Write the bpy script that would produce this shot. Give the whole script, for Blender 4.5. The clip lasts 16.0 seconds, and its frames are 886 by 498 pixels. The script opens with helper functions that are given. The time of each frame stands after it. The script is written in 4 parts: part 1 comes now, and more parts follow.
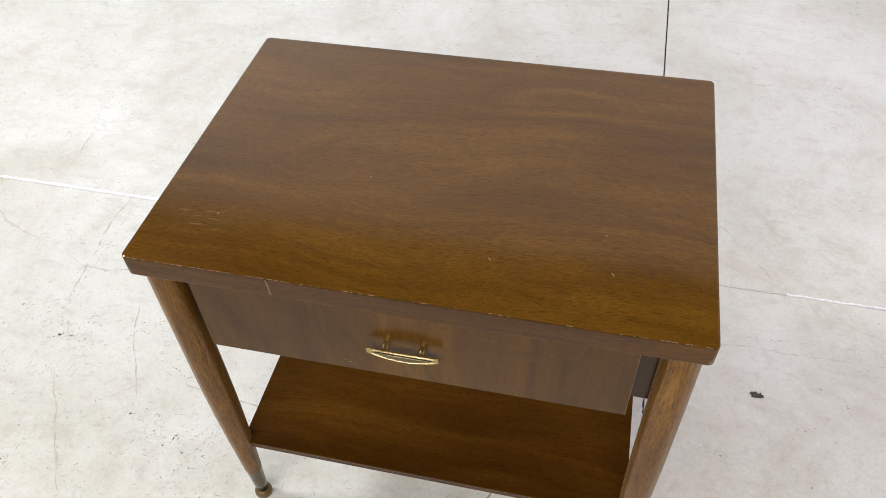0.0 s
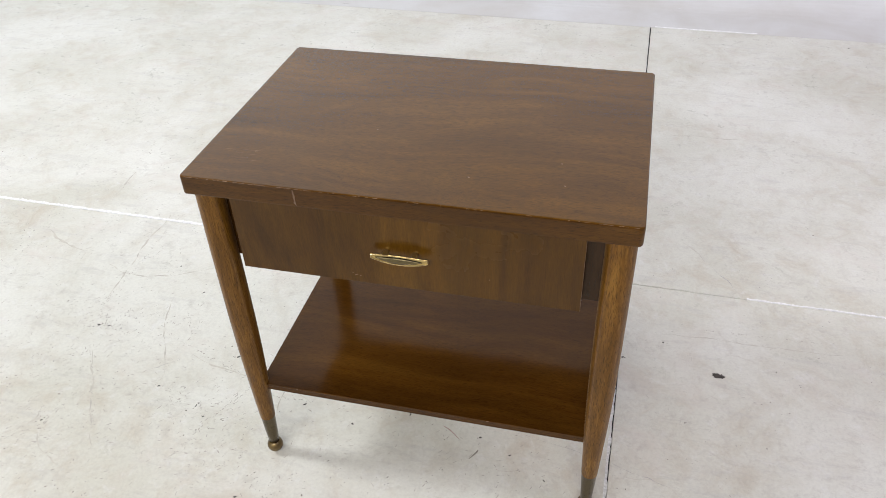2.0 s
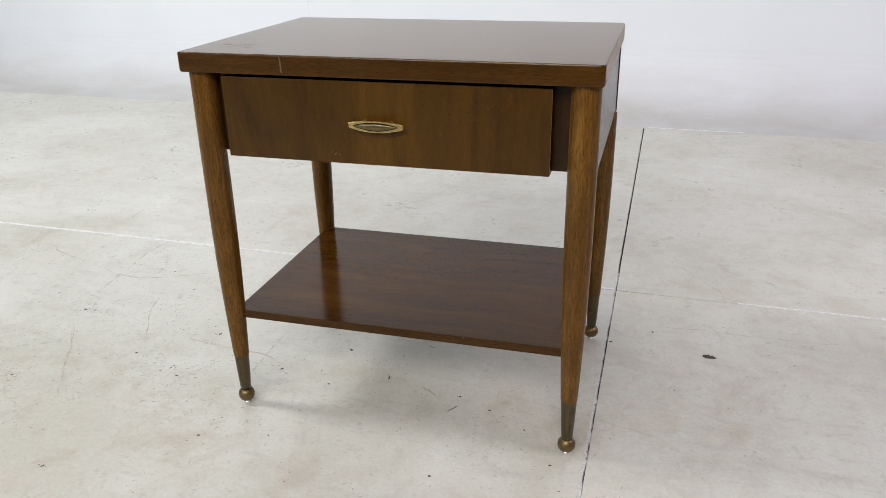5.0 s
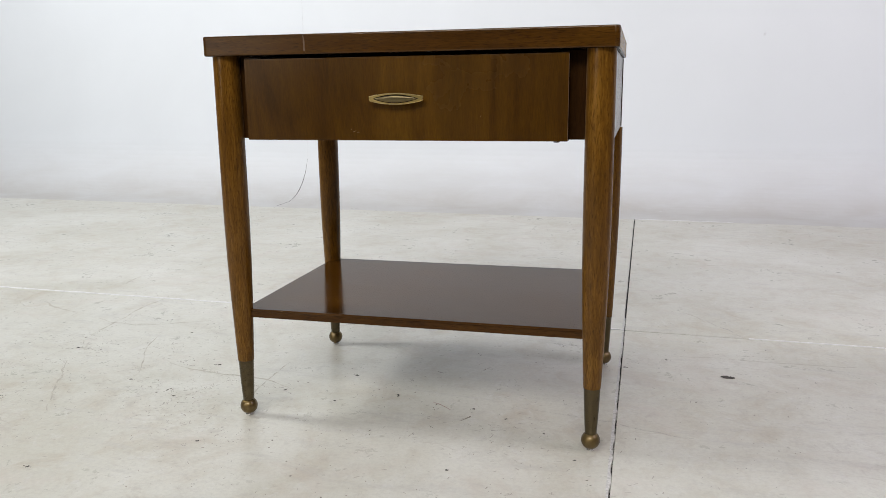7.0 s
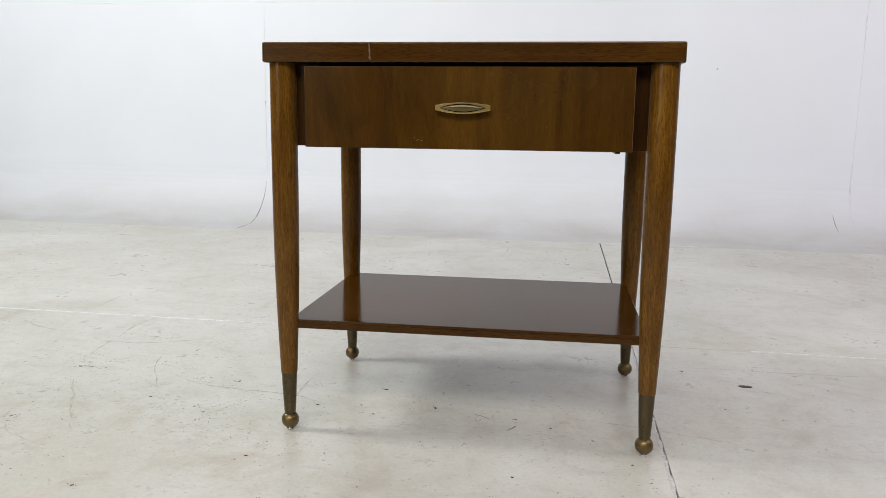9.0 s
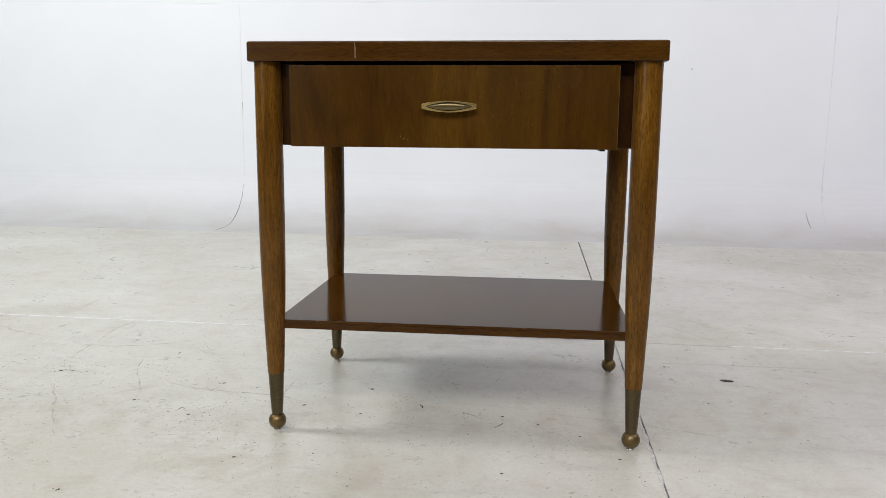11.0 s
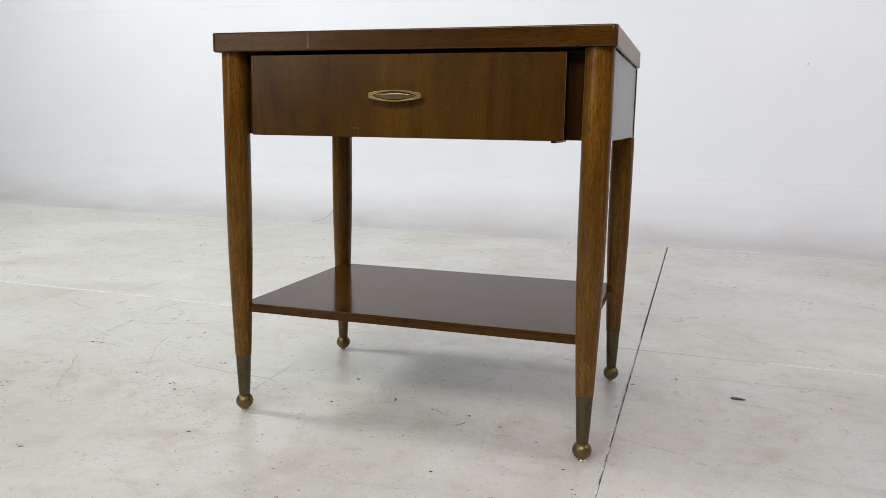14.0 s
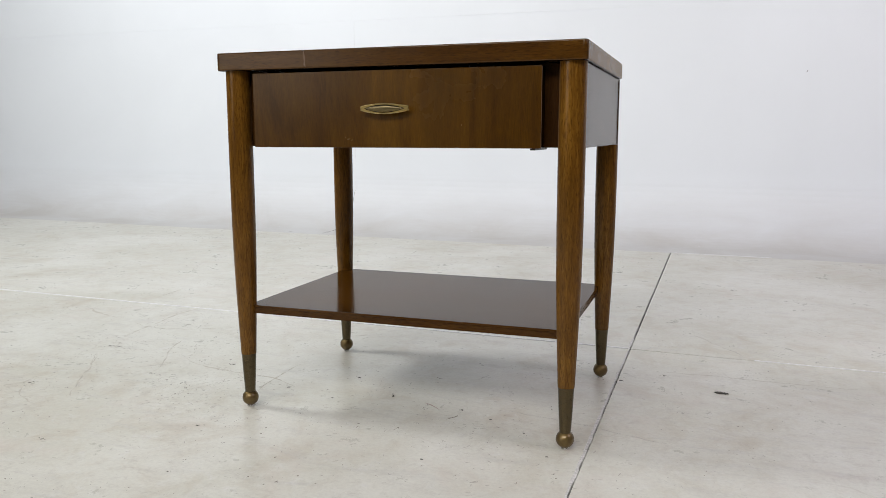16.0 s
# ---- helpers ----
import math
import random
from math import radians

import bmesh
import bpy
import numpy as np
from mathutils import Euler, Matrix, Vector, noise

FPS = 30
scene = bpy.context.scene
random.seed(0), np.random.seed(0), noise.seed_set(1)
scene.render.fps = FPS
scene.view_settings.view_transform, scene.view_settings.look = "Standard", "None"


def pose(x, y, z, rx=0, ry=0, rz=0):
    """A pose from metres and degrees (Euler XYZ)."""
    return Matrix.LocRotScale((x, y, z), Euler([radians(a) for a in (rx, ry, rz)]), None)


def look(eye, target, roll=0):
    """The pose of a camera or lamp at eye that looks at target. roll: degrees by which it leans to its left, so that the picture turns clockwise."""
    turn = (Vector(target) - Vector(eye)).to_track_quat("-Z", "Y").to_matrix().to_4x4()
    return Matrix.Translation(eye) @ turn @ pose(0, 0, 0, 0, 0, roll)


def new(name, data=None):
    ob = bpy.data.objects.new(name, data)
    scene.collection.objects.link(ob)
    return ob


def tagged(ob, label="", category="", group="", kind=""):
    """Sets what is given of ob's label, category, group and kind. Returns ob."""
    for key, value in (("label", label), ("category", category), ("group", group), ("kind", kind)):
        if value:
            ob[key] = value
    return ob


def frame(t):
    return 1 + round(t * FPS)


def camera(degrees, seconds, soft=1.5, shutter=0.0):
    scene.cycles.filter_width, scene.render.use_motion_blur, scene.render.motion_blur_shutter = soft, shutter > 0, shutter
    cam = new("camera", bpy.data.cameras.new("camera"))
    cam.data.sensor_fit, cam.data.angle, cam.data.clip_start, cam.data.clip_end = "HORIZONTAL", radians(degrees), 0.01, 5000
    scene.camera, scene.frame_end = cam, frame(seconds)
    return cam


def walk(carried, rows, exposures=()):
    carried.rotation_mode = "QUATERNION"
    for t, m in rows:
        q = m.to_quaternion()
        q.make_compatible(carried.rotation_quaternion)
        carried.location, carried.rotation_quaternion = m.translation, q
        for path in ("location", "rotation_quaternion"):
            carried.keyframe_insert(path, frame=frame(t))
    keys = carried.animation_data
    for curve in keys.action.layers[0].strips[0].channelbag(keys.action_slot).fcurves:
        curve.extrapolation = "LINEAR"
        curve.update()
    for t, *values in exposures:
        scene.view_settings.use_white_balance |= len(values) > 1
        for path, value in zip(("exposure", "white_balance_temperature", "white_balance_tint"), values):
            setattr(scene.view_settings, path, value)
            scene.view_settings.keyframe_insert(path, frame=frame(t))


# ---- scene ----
cam = camera(59.8, 16.0, soft=0.35)
PATH = [
    (0, (0.180, -0.587, 1.213), (-0.203, 0.712, -0.259), -2.3),
    (0.5, (0.216, -0.664, 1.212), (-0.183, 0.693, -0.202), -2.0),
    (1, (0.241, -0.745, 1.201), (-0.179, 0.668, -0.151), -2.0),
    (1.5, (0.263, -0.811, 1.194), (-0.177, 0.648, -0.102), -1.9),
    (2, (0.289, -0.892, 1.171), (-0.169, 0.612, -0.065), -1.9),
    (2.5, (0.304, -0.960, 1.157), (-0.170, 0.580, -0.029), -1.9),
    (3, (0.310, -1.055, 1.125), (-0.182, 0.515, -0.012), -1.9),
    (3.5, (0.324, -1.117, 1.073), (-0.178, 0.498, 0.005), -1.7),
    (4, (0.352, -1.126, 0.996), (-0.162, 0.533, 0.002), -1.3),
    (4.2, (0.368, -1.121, 0.953), (-0.156, 0.555, -0.004), -1.1),
    (4.7, (0.398, -1.118, 0.851), (-0.150, 0.603, -0.006), -0.8),
    (5.25, (0.416, -1.121, 0.739), (-0.160, 0.649, 0.011), -0.6),
    (5.8, (0.418, -1.134, 0.642), (-0.173, 0.680, 0.040), -0.5),
    (6.3, (0.407, -1.158, 0.583), (-0.178, 0.686, 0.074), -0.5),
    (6.5, (0.401, -1.171, 0.563), (-0.178, 0.683, 0.087), -0.5),
    (7, (0.378, -1.199, 0.539), (-0.174, 0.679, 0.129), -0.4),
    (7.5, (0.328, -1.226, 0.530), (-0.182, 0.671, 0.153), -0.2),
    (8, (0.283, -1.239, 0.519), (-0.181, 0.674, 0.164), 0.2),
    (8.5, (0.224, -1.253, 0.512), (-0.180, 0.676, 0.171), 0.6),
    (8.7, (0.205, -1.256, 0.510), (-0.180, 0.678, 0.173), 0.8),
    (9.2, (0.158, -1.267, 0.504), (-0.173, 0.680, 0.177), 1.0),
    (9.75, (0.128, -1.275, 0.500), (-0.155, 0.682, 0.178), 1.0),
    (10.3, (0.125, -1.276, 0.499), (-0.138, 0.683, 0.177), 0.9),
    (10.8, (0.148, -1.271, 0.501), (-0.131, 0.684, 0.176), 0.8),
    (11, (0.160, -1.269, 0.502), (-0.131, 0.683, 0.176), 0.7),
    (11.5, (0.213, -1.249, 0.507), (-0.132, 0.693, 0.176), 0.5),
    (12, (0.280, -1.227, 0.505), (-0.142, 0.699, 0.172), 0.4),
    (12.5, (0.343, -1.213, 0.501), (-0.164, 0.693, 0.168), 0.5),
    (13, (0.392, -1.197, 0.495), (-0.198, 0.684, 0.159), 0.9),
    (13.5, (0.429, -1.184, 0.490), (-0.214, 0.680, 0.153), 1.0),
    (14, (0.454, -1.176, 0.490), (-0.221, 0.677, 0.161), 1.1),
    (14.5, (0.478, -1.178, 0.484), (-0.219, 0.670, 0.171), 0.8),
    (15, (0.497, -1.182, 0.483), (-0.215, 0.662, 0.177), 0.6),
    (15.5, (0.510, -1.205, 0.488), (-0.210, 0.636, 0.184), 0.3),
    (16, (0.524, -1.234, 0.487), (-0.197, 0.608, 0.189), 0.2),
]
walk(cam, [(t, look(eye, target, roll)) for t, eye, target, roll in PATH],
     [(0, 0.42, 6350, 13), (2, 0.30, 6330, 12), (4, 0.12, 6380, 11), (6.5, -0.05, 6470, 10.2), (16, -0.07, 6480, 10)])

# ---- light: a white cyclorama studio under a dark ceiling, lit by large softboxes to either side and behind the camera ----
world = bpy.data.worlds.new("studio_world")
world.use_nodes = True
world.node_tree.nodes["Background"].inputs[0].default_value = (0.9, 0.95, 1.0, 1)
world.node_tree.nodes["Background"].inputs[1].default_value = 0.02
scene.world = world


def softbox_lamp(eye, target, sx, sy, watts, colour):
    data = bpy.data.lights.new("softbox_lamp", "AREA")
    data.shape, data.size, data.size_y, data.energy, data.color = "RECTANGLE", sx, sy, watts, colour
    ob = new("softbox_lamp", data)
    ob.matrix_world = look(eye, target)
    return ob


SOFTBOXES = [
    ((-2.9, -0.25, 2.85), (-0.6, 2.2, 0.6), 0.85, 0.85, 82, (0.965, 0.98, 1.0)),
    ((3.1, 0.0, 2.85), (0.9, 2.2, 1.25), 2.0, 2.0, 55, (1.05, 0.930, 1.09)),
    ((-2.48, -3.55, 1.50), (-0.1, 0.0, 0.5), 1.4, 1.6, 24, (1.0, 0.97, 0.93)),
    ((0.0, -3.2, 2.8), (0.0, 2.4, 1.5), 3.2, 1.2, 132, (1.0, 0.972, 0.935)),
]
for row in SOFTBOXES:
    softbox_lamp(*row)


# ---- materials ----
def graph(name):
    mat = bpy.data.materials.new(name)
    mat.use_nodes = True
    nodes, links = mat.node_tree.nodes, mat.node_tree.links
    return mat, nodes, links, nodes["Principled BSDF"]


def coords(nodes, links, scale, kind="Object", shift=(0, 0, 0)):
    tc, mp = nodes.new("ShaderNodeTexCoord"), nodes.new("ShaderNodeMapping")
    mp.inputs["Scale"].default_value = scale
    mp.inputs["Location"].default_value = shift
    links.new(tc.outputs[kind], mp.inputs["Vector"])
    return mp.outputs["Vector"]


def noise_tex(nodes, links, vec, scale, detail=4.0, rough=0.55, warp=0.0):
    n = nodes.new("ShaderNodeTexNoise")
    n.inputs["Scale"].default_value, n.inputs["Detail"].default_value = scale, detail
    n.inputs["Roughness"].default_value, n.inputs["Distortion"].default_value = rough, warp
    links.new(vec, n.inputs["Vector"])
    return n.outputs["Fac"]


def ramp(nodes, links, fac, *stops):
    r = nodes.new("ShaderNodeValToRGB")
    while len(r.color_ramp.elements) < len(stops):
        r.color_ramp.elements.new(0.5)
    for e, (p, c) in zip(r.color_ramp.elements, stops):
        e.position = p
        e.color = (c, c, c, 1) if isinstance(c, (int, float)) else (*c, 1)
    links.new(fac, r.inputs["Fac"])
    return r.outputs["Color"]


def mix(nodes, links, fac, a, b, blend="MIX"):
    m = nodes.new("ShaderNodeMix")
    m.data_type, m.blend_type = "RGBA", blend
    for key, value in ((0, fac), (6, a), (7, b)):
        if isinstance(value, (int, float)):
            m.inputs[key].default_value = value
        elif isinstance(value, tuple):
            m.inputs[key].default_value = (*value, 1)
        else:
            links.new(value, m.inputs[key])
    return m.outputs[2]


def math_node(nodes, links, op, a, b=None):
    m = nodes.new("ShaderNodeMath")
    m.operation = op
    for key, value in ((0, a), (1, b)):
        if isinstance(value, (int, float)):
            m.inputs[key].default_value = value
        elif value is not None:
            links.new(value, m.inputs[key])
    return m.outputs[0]


def bump(nodes, links, bsdf, height, strength, distance):
    b = nodes.new("ShaderNodeBump")
    b.inputs["Strength"].default_value, b.inputs["Distance"].default_value = strength, distance
    links.new(height, b.inputs["Height"])
    links.new(b.outputs["Normal"], bsdf.inputs["Normal"])


def wood(name, grain, dark, mid, light, rough=0.2, pore=0.6, shift=(0, 0, 0), streaky=0.45, gloss=1.0, ior=1.42, slant_sheen=0.0, relief=0.13, coarse=0.5, bend=0.0, flame=0.6):
    """Stained and lacquered wood, its grain along the axis grain (0, 1, 2)."""
    mat, nodes, links, bsdf = graph(name)

    # the grain wanders slowly across the board
    tc, sway = nodes.new("ShaderNodeTexCoord"), nodes.new("ShaderNodeTexNoise")
    sway.inputs["Scale"].default_value, sway.inputs["Detail"].default_value = 3.2, 1.0
    links.new(tc.outputs["Object"], sway.inputs["Vector"])
    bent = nodes.new("ShaderNodeVectorMath")
    bent.operation = "MULTIPLY_ADD"
    links.new(sway.outputs["Color"], bent.inputs[0])
    bent.inputs[1].default_value = [0.0 if k == grain else bend for k in range(3)]
    links.new(tc.outputs["Object"], bent.inputs[2])

    def along(a, c):
        s = [c, c, c]
        s[grain] = a
        mp = nodes.new("ShaderNodeMapping")
        mp.inputs["Scale"].default_value, mp.inputs["Location"].default_value = s, shift
        links.new(bent.outputs[0], mp.inputs["Vector"])
        return mp.outputs["Vector"]
    broad = noise_tex(nodes, links, along(1.4, 13.0), 1.0, 5, 0.58, 1.6)
    streak = noise_tex(nodes, links, along(11.0, 130.0), 1.0, 6, 0.68, 0.8)
    fibre = noise_tex(nodes, links, along(75.0, 900.0), 1.0, 3, 0.65)
    pores = noise_tex(nodes, links, along(85.0, 1250.0), 1.0, 2, 0.5)
    figure = noise_tex(nodes, links, along(3.0, 8.0), 1.0, 5, 0.6, 2.6)
    tone = mix(nodes, links, streaky, broad, streak)
    col = ramp(nodes, links, tone, (0.22, dark), (0.5, mid), (0.78, light))
    col = mix(nodes, links, flame, col, ramp(nodes, links, figure, (0.32, 0.52), (0.68, 1.0)), "MULTIPLY")
    col = mix(nodes, links, coarse, col, ramp(nodes, links, fibre, (0.3, 0.42), (0.65, 1.0)), "MULTIPLY")
    mask = ramp(nodes, links, pores, (0.555, 0.0), (0.64, 1.0))
    col = mix(nodes, links, math_node(nodes, links, "MULTIPLY", mask, pore), col, tuple(0.4 * v for v in dark))
    links.new(col, bsdf.inputs["Base Color"])
    haze = noise_tex(nodes, links, coords(nodes, links, (6, 6, 6)), 1.0, 5, 0.6)
    links.new(ramp(nodes, links, haze, (0.3, rough - 0.03), (0.7, rough + 0.05)), bsdf.inputs["Roughness"])
    bsdf.inputs["IOR"].default_value = ior
    bsdf.inputs["Specular Tint"].default_value = (1.0, 0.92, 0.80, 1)  # amber varnish
    bump(nodes, links, bsdf, math_node(nodes, links, "ADD", math_node(nodes, links, "MULTIPLY", mask, -1.0), math_node(nodes, links, "ADD", fibre, math_node(nodes, links, "MULTIPLY", noise_tex(nodes, links, coords(nodes, links, (1, 1, 1)), 210.0, 2, 0.5), 0.5))), relief, 0.0006)
    # a warm sheen that stands in for reflected haze at a slant
    bsdf.inputs["Sheen Weight"].default_value, bsdf.inputs["Sheen Roughness"].default_value = slant_sheen, 0.35
    bsdf.inputs["Sheen Tint"].default_value = (1.0, 0.74, 0.46, 1)
    if gloss < 1:
        # a satin finish: part of the lacquer has worn dull
        dull, blend = nodes.new("ShaderNodeBsdfDiffuse"), nodes.new("ShaderNodeMixShader")
        links.new(col, dull.inputs["Color"])
        blend.inputs[0].default_value = gloss
        links.new(dull.outputs[0], blend.inputs[1])
        links.new(bsdf.outputs[0], blend.inputs[2])
        links.new(blend.outputs[0], nodes["Material Output"].inputs["Surface"])
    return mat


def metal(name, colour, rough, tarnish, amount=0.5):
    mat, nodes, links, bsdf = graph(name)
    vec = coords(nodes, links, (1, 1, 1))
    blotch = noise_tex(nodes, links, vec, 90, 6, 0.65)
    fine = noise_tex(nodes, links, vec, 900, 3, 0.6)
    col = mix(nodes, links, math_node(nodes, links, "MULTIPLY", ramp(nodes, links, blotch, (0.38, 0.0), (0.68, 1.0)), amount), colour, tarnish)
    links.new(mix(nodes, links, 0.25, col, ramp(nodes, links, fine, (0.3, 0.6), (0.7, 1.0)), "MULTIPLY"), bsdf.inputs["Base Color"])
    bsdf.inputs["Metallic"].default_value = 1.0
    links.new(ramp(nodes, links, blotch, (0.3, rough), (0.75, rough + 0.18)), bsdf.inputs["Roughness"])
    return mat


def painted_floor(name):
    """White floor paint over concrete: scuffs, tan stains, hairline cracks and dark specks."""
    mat, nodes, links, bsdf = graph(name)
    vec = coords(nodes, links, (1, 1, 1))
    cloud = noise_tex(nodes, links, vec, 2.2, 6, 0.6, 0.6)
    patch = noise_tex(nodes, links, vec, 10.0, 9, 0.74, 0.7)
    fine = noise_tex(nodes, links, vec, 60.0, 6, 0.7)
    col = mix(nodes, links, ramp(nodes, links, cloud, (0.35, 0.0), (0.66, 1.0)), (0.580, 0.570, 0.486), (0.713, 0.710, 0.645))
    tan = math_node(nodes, links, "MULTIPLY", ramp(nodes, links, patch, (0.48, 0.0), (0.70, 1.0)), ramp(nodes, links, cloud, (0.40, 0.9), (0.62, 0.2)))
    col = mix(nodes, links, math_node(nodes, links, "MULTIPLY", tan, 0.8), col, (0.49, 0.43, 0.33))
    rub = noise_tex(nodes, links, coords(nodes, links, (5, 26, 1), shift=(3, 1, 0)), 1.0, 7, 0.72, 0.5)
    col = mix(nodes, links, math_node(nodes, links, "MULTIPLY", ramp(nodes, links, rub, (0.54, 0.0), (0.72, 1.0)), 0.5), col, (0.48, 0.465, 0.435))
    mottle = noise_tex(nodes, links, vec, 34.0, 8, 0.78, 0.4)
    wide = noise_tex(nodes, links, coords(nodes, links, (1, 1, 1), shift=(5, 2, 0)), 3.1, 4, 0.6)
    grime = math_node(nodes, links, "MULTIPLY", ramp(nodes, links, mottle, (0.52, 0.0), (0.68, 1.0)), ramp(nodes, links, wide, (0.32, 0.2), (0.56, 1.0)))
    col = mix(nodes, links, math_node(nodes, links, "MULTIPLY", grime, 0.5), col, (0.44, 0.41, 0.36))
    chalk = ramp(nodes, links, noise_tex(nodes, links, coords(nodes, links, (1, 1, 1), shift=(9, 4, 0)), 26.0, 8, 0.75, 0.6), (0.55, 0.0), (0.72, 1.0))
    col = mix(nodes, links, math_node(nodes, links, "MULTIPLY", chalk, 0.45), col, (0.74, 0.74, 0.73))
    # faint hairlines: warped cell borders that come and go
    warp = nodes.new("ShaderNodeVectorMath")
    warp.operation = "MULTIPLY_ADD"
    wob = nodes.new("ShaderNodeTexNoise")
    wob.inputs["Scale"].default_value, wob.inputs["Detail"].default_value = 9.0, 7.0
    links.new(vec, wob.inputs["Vector"])
    links.new(wob.outputs["Color"], warp.inputs[0])
    warp.inputs[1].default_value = (0.12, 0.12, 0.0)
    links.new(vec, warp.inputs[2])
    cell = nodes.new("ShaderNodeTexVoronoi")
    cell.feature = "DISTANCE_TO_EDGE"
    cell.inputs["Scale"].default_value = 4.5
    links.new(warp.outputs[0], cell.inputs["Vector"])
    line = ramp(nodes, links, cell.outputs["Distance"], (0.0, 1.0), (0.012, 0.0))
    where = ramp(nodes, links, noise_tex(nodes, links, vec, 4.2, 5, 0.65), (0.53, 0.0), (0.64, 1.0))
    cracks = math_node(nodes, links, "MULTIPLY", line, where)
    col = mix(nodes, links, math_node(nodes, links, "MULTIPLY", cracks, 0.22), col, (0.42, 0.36, 0.29))
    # pits and specks in clusters
    pit = nodes.new("ShaderNodeTexVoronoi")
    pit.inputs["Scale"].default_value = 150.0
    links.new(warp.outputs[0], pit.inputs["Vector"])
    grit = noise_tex(nodes, links, vec, 5.0, 5, 0.7)
    pits = math_node(nodes, links, "MULTIPLY", ramp(nodes, links, pit.outputs["Distance"], (0.05, 1.0), (0.15, 0.0)), ramp(nodes, links, grit, (0.56, 0.0), (0.66, 1.0)))
    col = mix(nodes, links, math_node(nodes, links, "MULTIPLY", pits, 0.5), col, (0.27, 0.25, 0.22))
    speckle = ramp(nodes, links, noise_tex(nodes, links, vec, 160.0, 3, 0.6), (0.70, 0.0), (0.76, 1.0))
    col = mix(nodes, links, math_node(nodes, links, "MULTIPLY", speckle, 0.35), col, (0.35, 0.33, 0.30))
    grain = noise_tex(nodes, links, vec, 150.0, 7, 0.75)
    col = mix(nodes, links, 0.7, col, ramp(nodes, links, grain, (0.34, 0.86), (0.56, 1.0)), "MULTIPLY")
    # faint drag marks that run two ways
    for turn, seed in ((0.55, 1.0), (-0.9, 4.0)):
        mp = nodes.new("ShaderNodeMapping")
        mp.inputs["Scale"].default_value, mp.inputs["Rotation"].default_value, mp.inputs["Location"].default_value = (5, 75, 1), (0, 0, turn), (seed, seed, 0)
        links.new(warp.outputs[0], mp.inputs["Vector"])
        drag = math_node(nodes, links, "MULTIPLY", ramp(nodes, links, noise_tex(nodes, links, mp.outputs["Vector"], 1.0, 6, 0.7), (0.58, 0.0), (0.70, 1.0)), ramp(nodes, links, wide, (0.40, 0.0), (0.60, 1.0)))
        col = mix(nodes, links, math_node(nodes, links, "MULTIPLY", drag, 0.35), col, (0.43, 0.40, 0.35))
    # old rust-pink stains
    pink = ramp(nodes, links, noise_tex(nodes, links, coords(nodes, links, (1, 1, 1), shift=(2, 7, 0)), 6.0, 7, 0.7, 0.5), (0.54, 0.0), (0.74, 1.0))
    col = mix(nodes, links, math_node(nodes, links, "MULTIPLY", pink, 0.4), col, (0.58, 0.505, 0.445))
    links.new(col, bsdf.inputs["Base Color"])
    links.new(ramp(nodes, links, mix(nodes, links, 0.4, patch, fine), (0.3, 0.22), (0.7, 0.42)), bsdf.inputs["Roughness"])
    bsdf.inputs["IOR"].default_value = 1.45
    relief = math_node(nodes, links, "SUBTRACT", math_node(nodes, links, "MULTIPLY", fine, 0.35), math_node(nodes, links, "ADD", cracks, pits))
    bump(nodes, links, bsdf, math_node(nodes, links, "ADD", relief, patch), 0.25, 0.0015)
    return mat


def painted_wall(name, colour, low_tone):
    mat, nodes, links, bsdf = graph(name)
    vec = coords(nodes, links, (1, 1, 1))
    cloud = noise_tex(nodes, links, vec, 1.3, 5, 0.55, 0.4)
    patch = noise_tex(nodes, links, coords(nodes, links, (2.5, 2.5, 9)), 1.0, 7, 0.65, 0.5)
    fine = noise_tex(nodes, links, vec, 240.0, 3, 0.6)
    col = mix(nodes, links, ramp(nodes, links, cloud, (0.35, 0.0), (0.65, 1.0)), colour, tuple(0.965 * v for v in colour))
    # patchy warm grey low on the curve, strongest at the floor, gone by 0.28 m
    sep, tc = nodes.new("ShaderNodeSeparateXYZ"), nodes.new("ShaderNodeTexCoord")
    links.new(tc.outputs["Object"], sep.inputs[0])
    low_fade = ramp(nodes, links, sep.outputs["Z"], (0.0, 1.0), (0.08, 0.5), (0.28, 0.0))
    scuff = math_node(nodes, links, "MULTIPLY", ramp(nodes, links, patch, (0.2, 0.45), (0.7, 1.0)), low_fade)
    col = mix(nodes, links, math_node(nodes, links, "MULTIPLY", scuff, 0.95), col, low_tone)
    links.new(col, bsdf.inputs["Base Color"])
    bsdf.inputs["Roughness"].default_value = 0.55
    bump(nodes, links, bsdf, math_node(nodes, links, "ADD", patch, math_node(nodes, links, "MULTIPLY", fine, 0.15)), 0.12, 0.004)
    return mat


def plain(name, colour, rough=0.6, vary=0.25, scale=120.0):
    mat, nodes, links, bsdf = graph(name)
    n = noise_tex(nodes, links, coords(nodes, links, (1, 1, 1)), scale, 5, 0.65)
    links.new(mix(nodes, links, ramp(nodes, links, n, (0.35, 0.0), (0.68, 1.0)), colour, tuple((1 - vary) * v for v in colour)), bsdf.inputs["Base Color"])
    bsdf.inputs["Roughness"].default_value = rough
    return mat


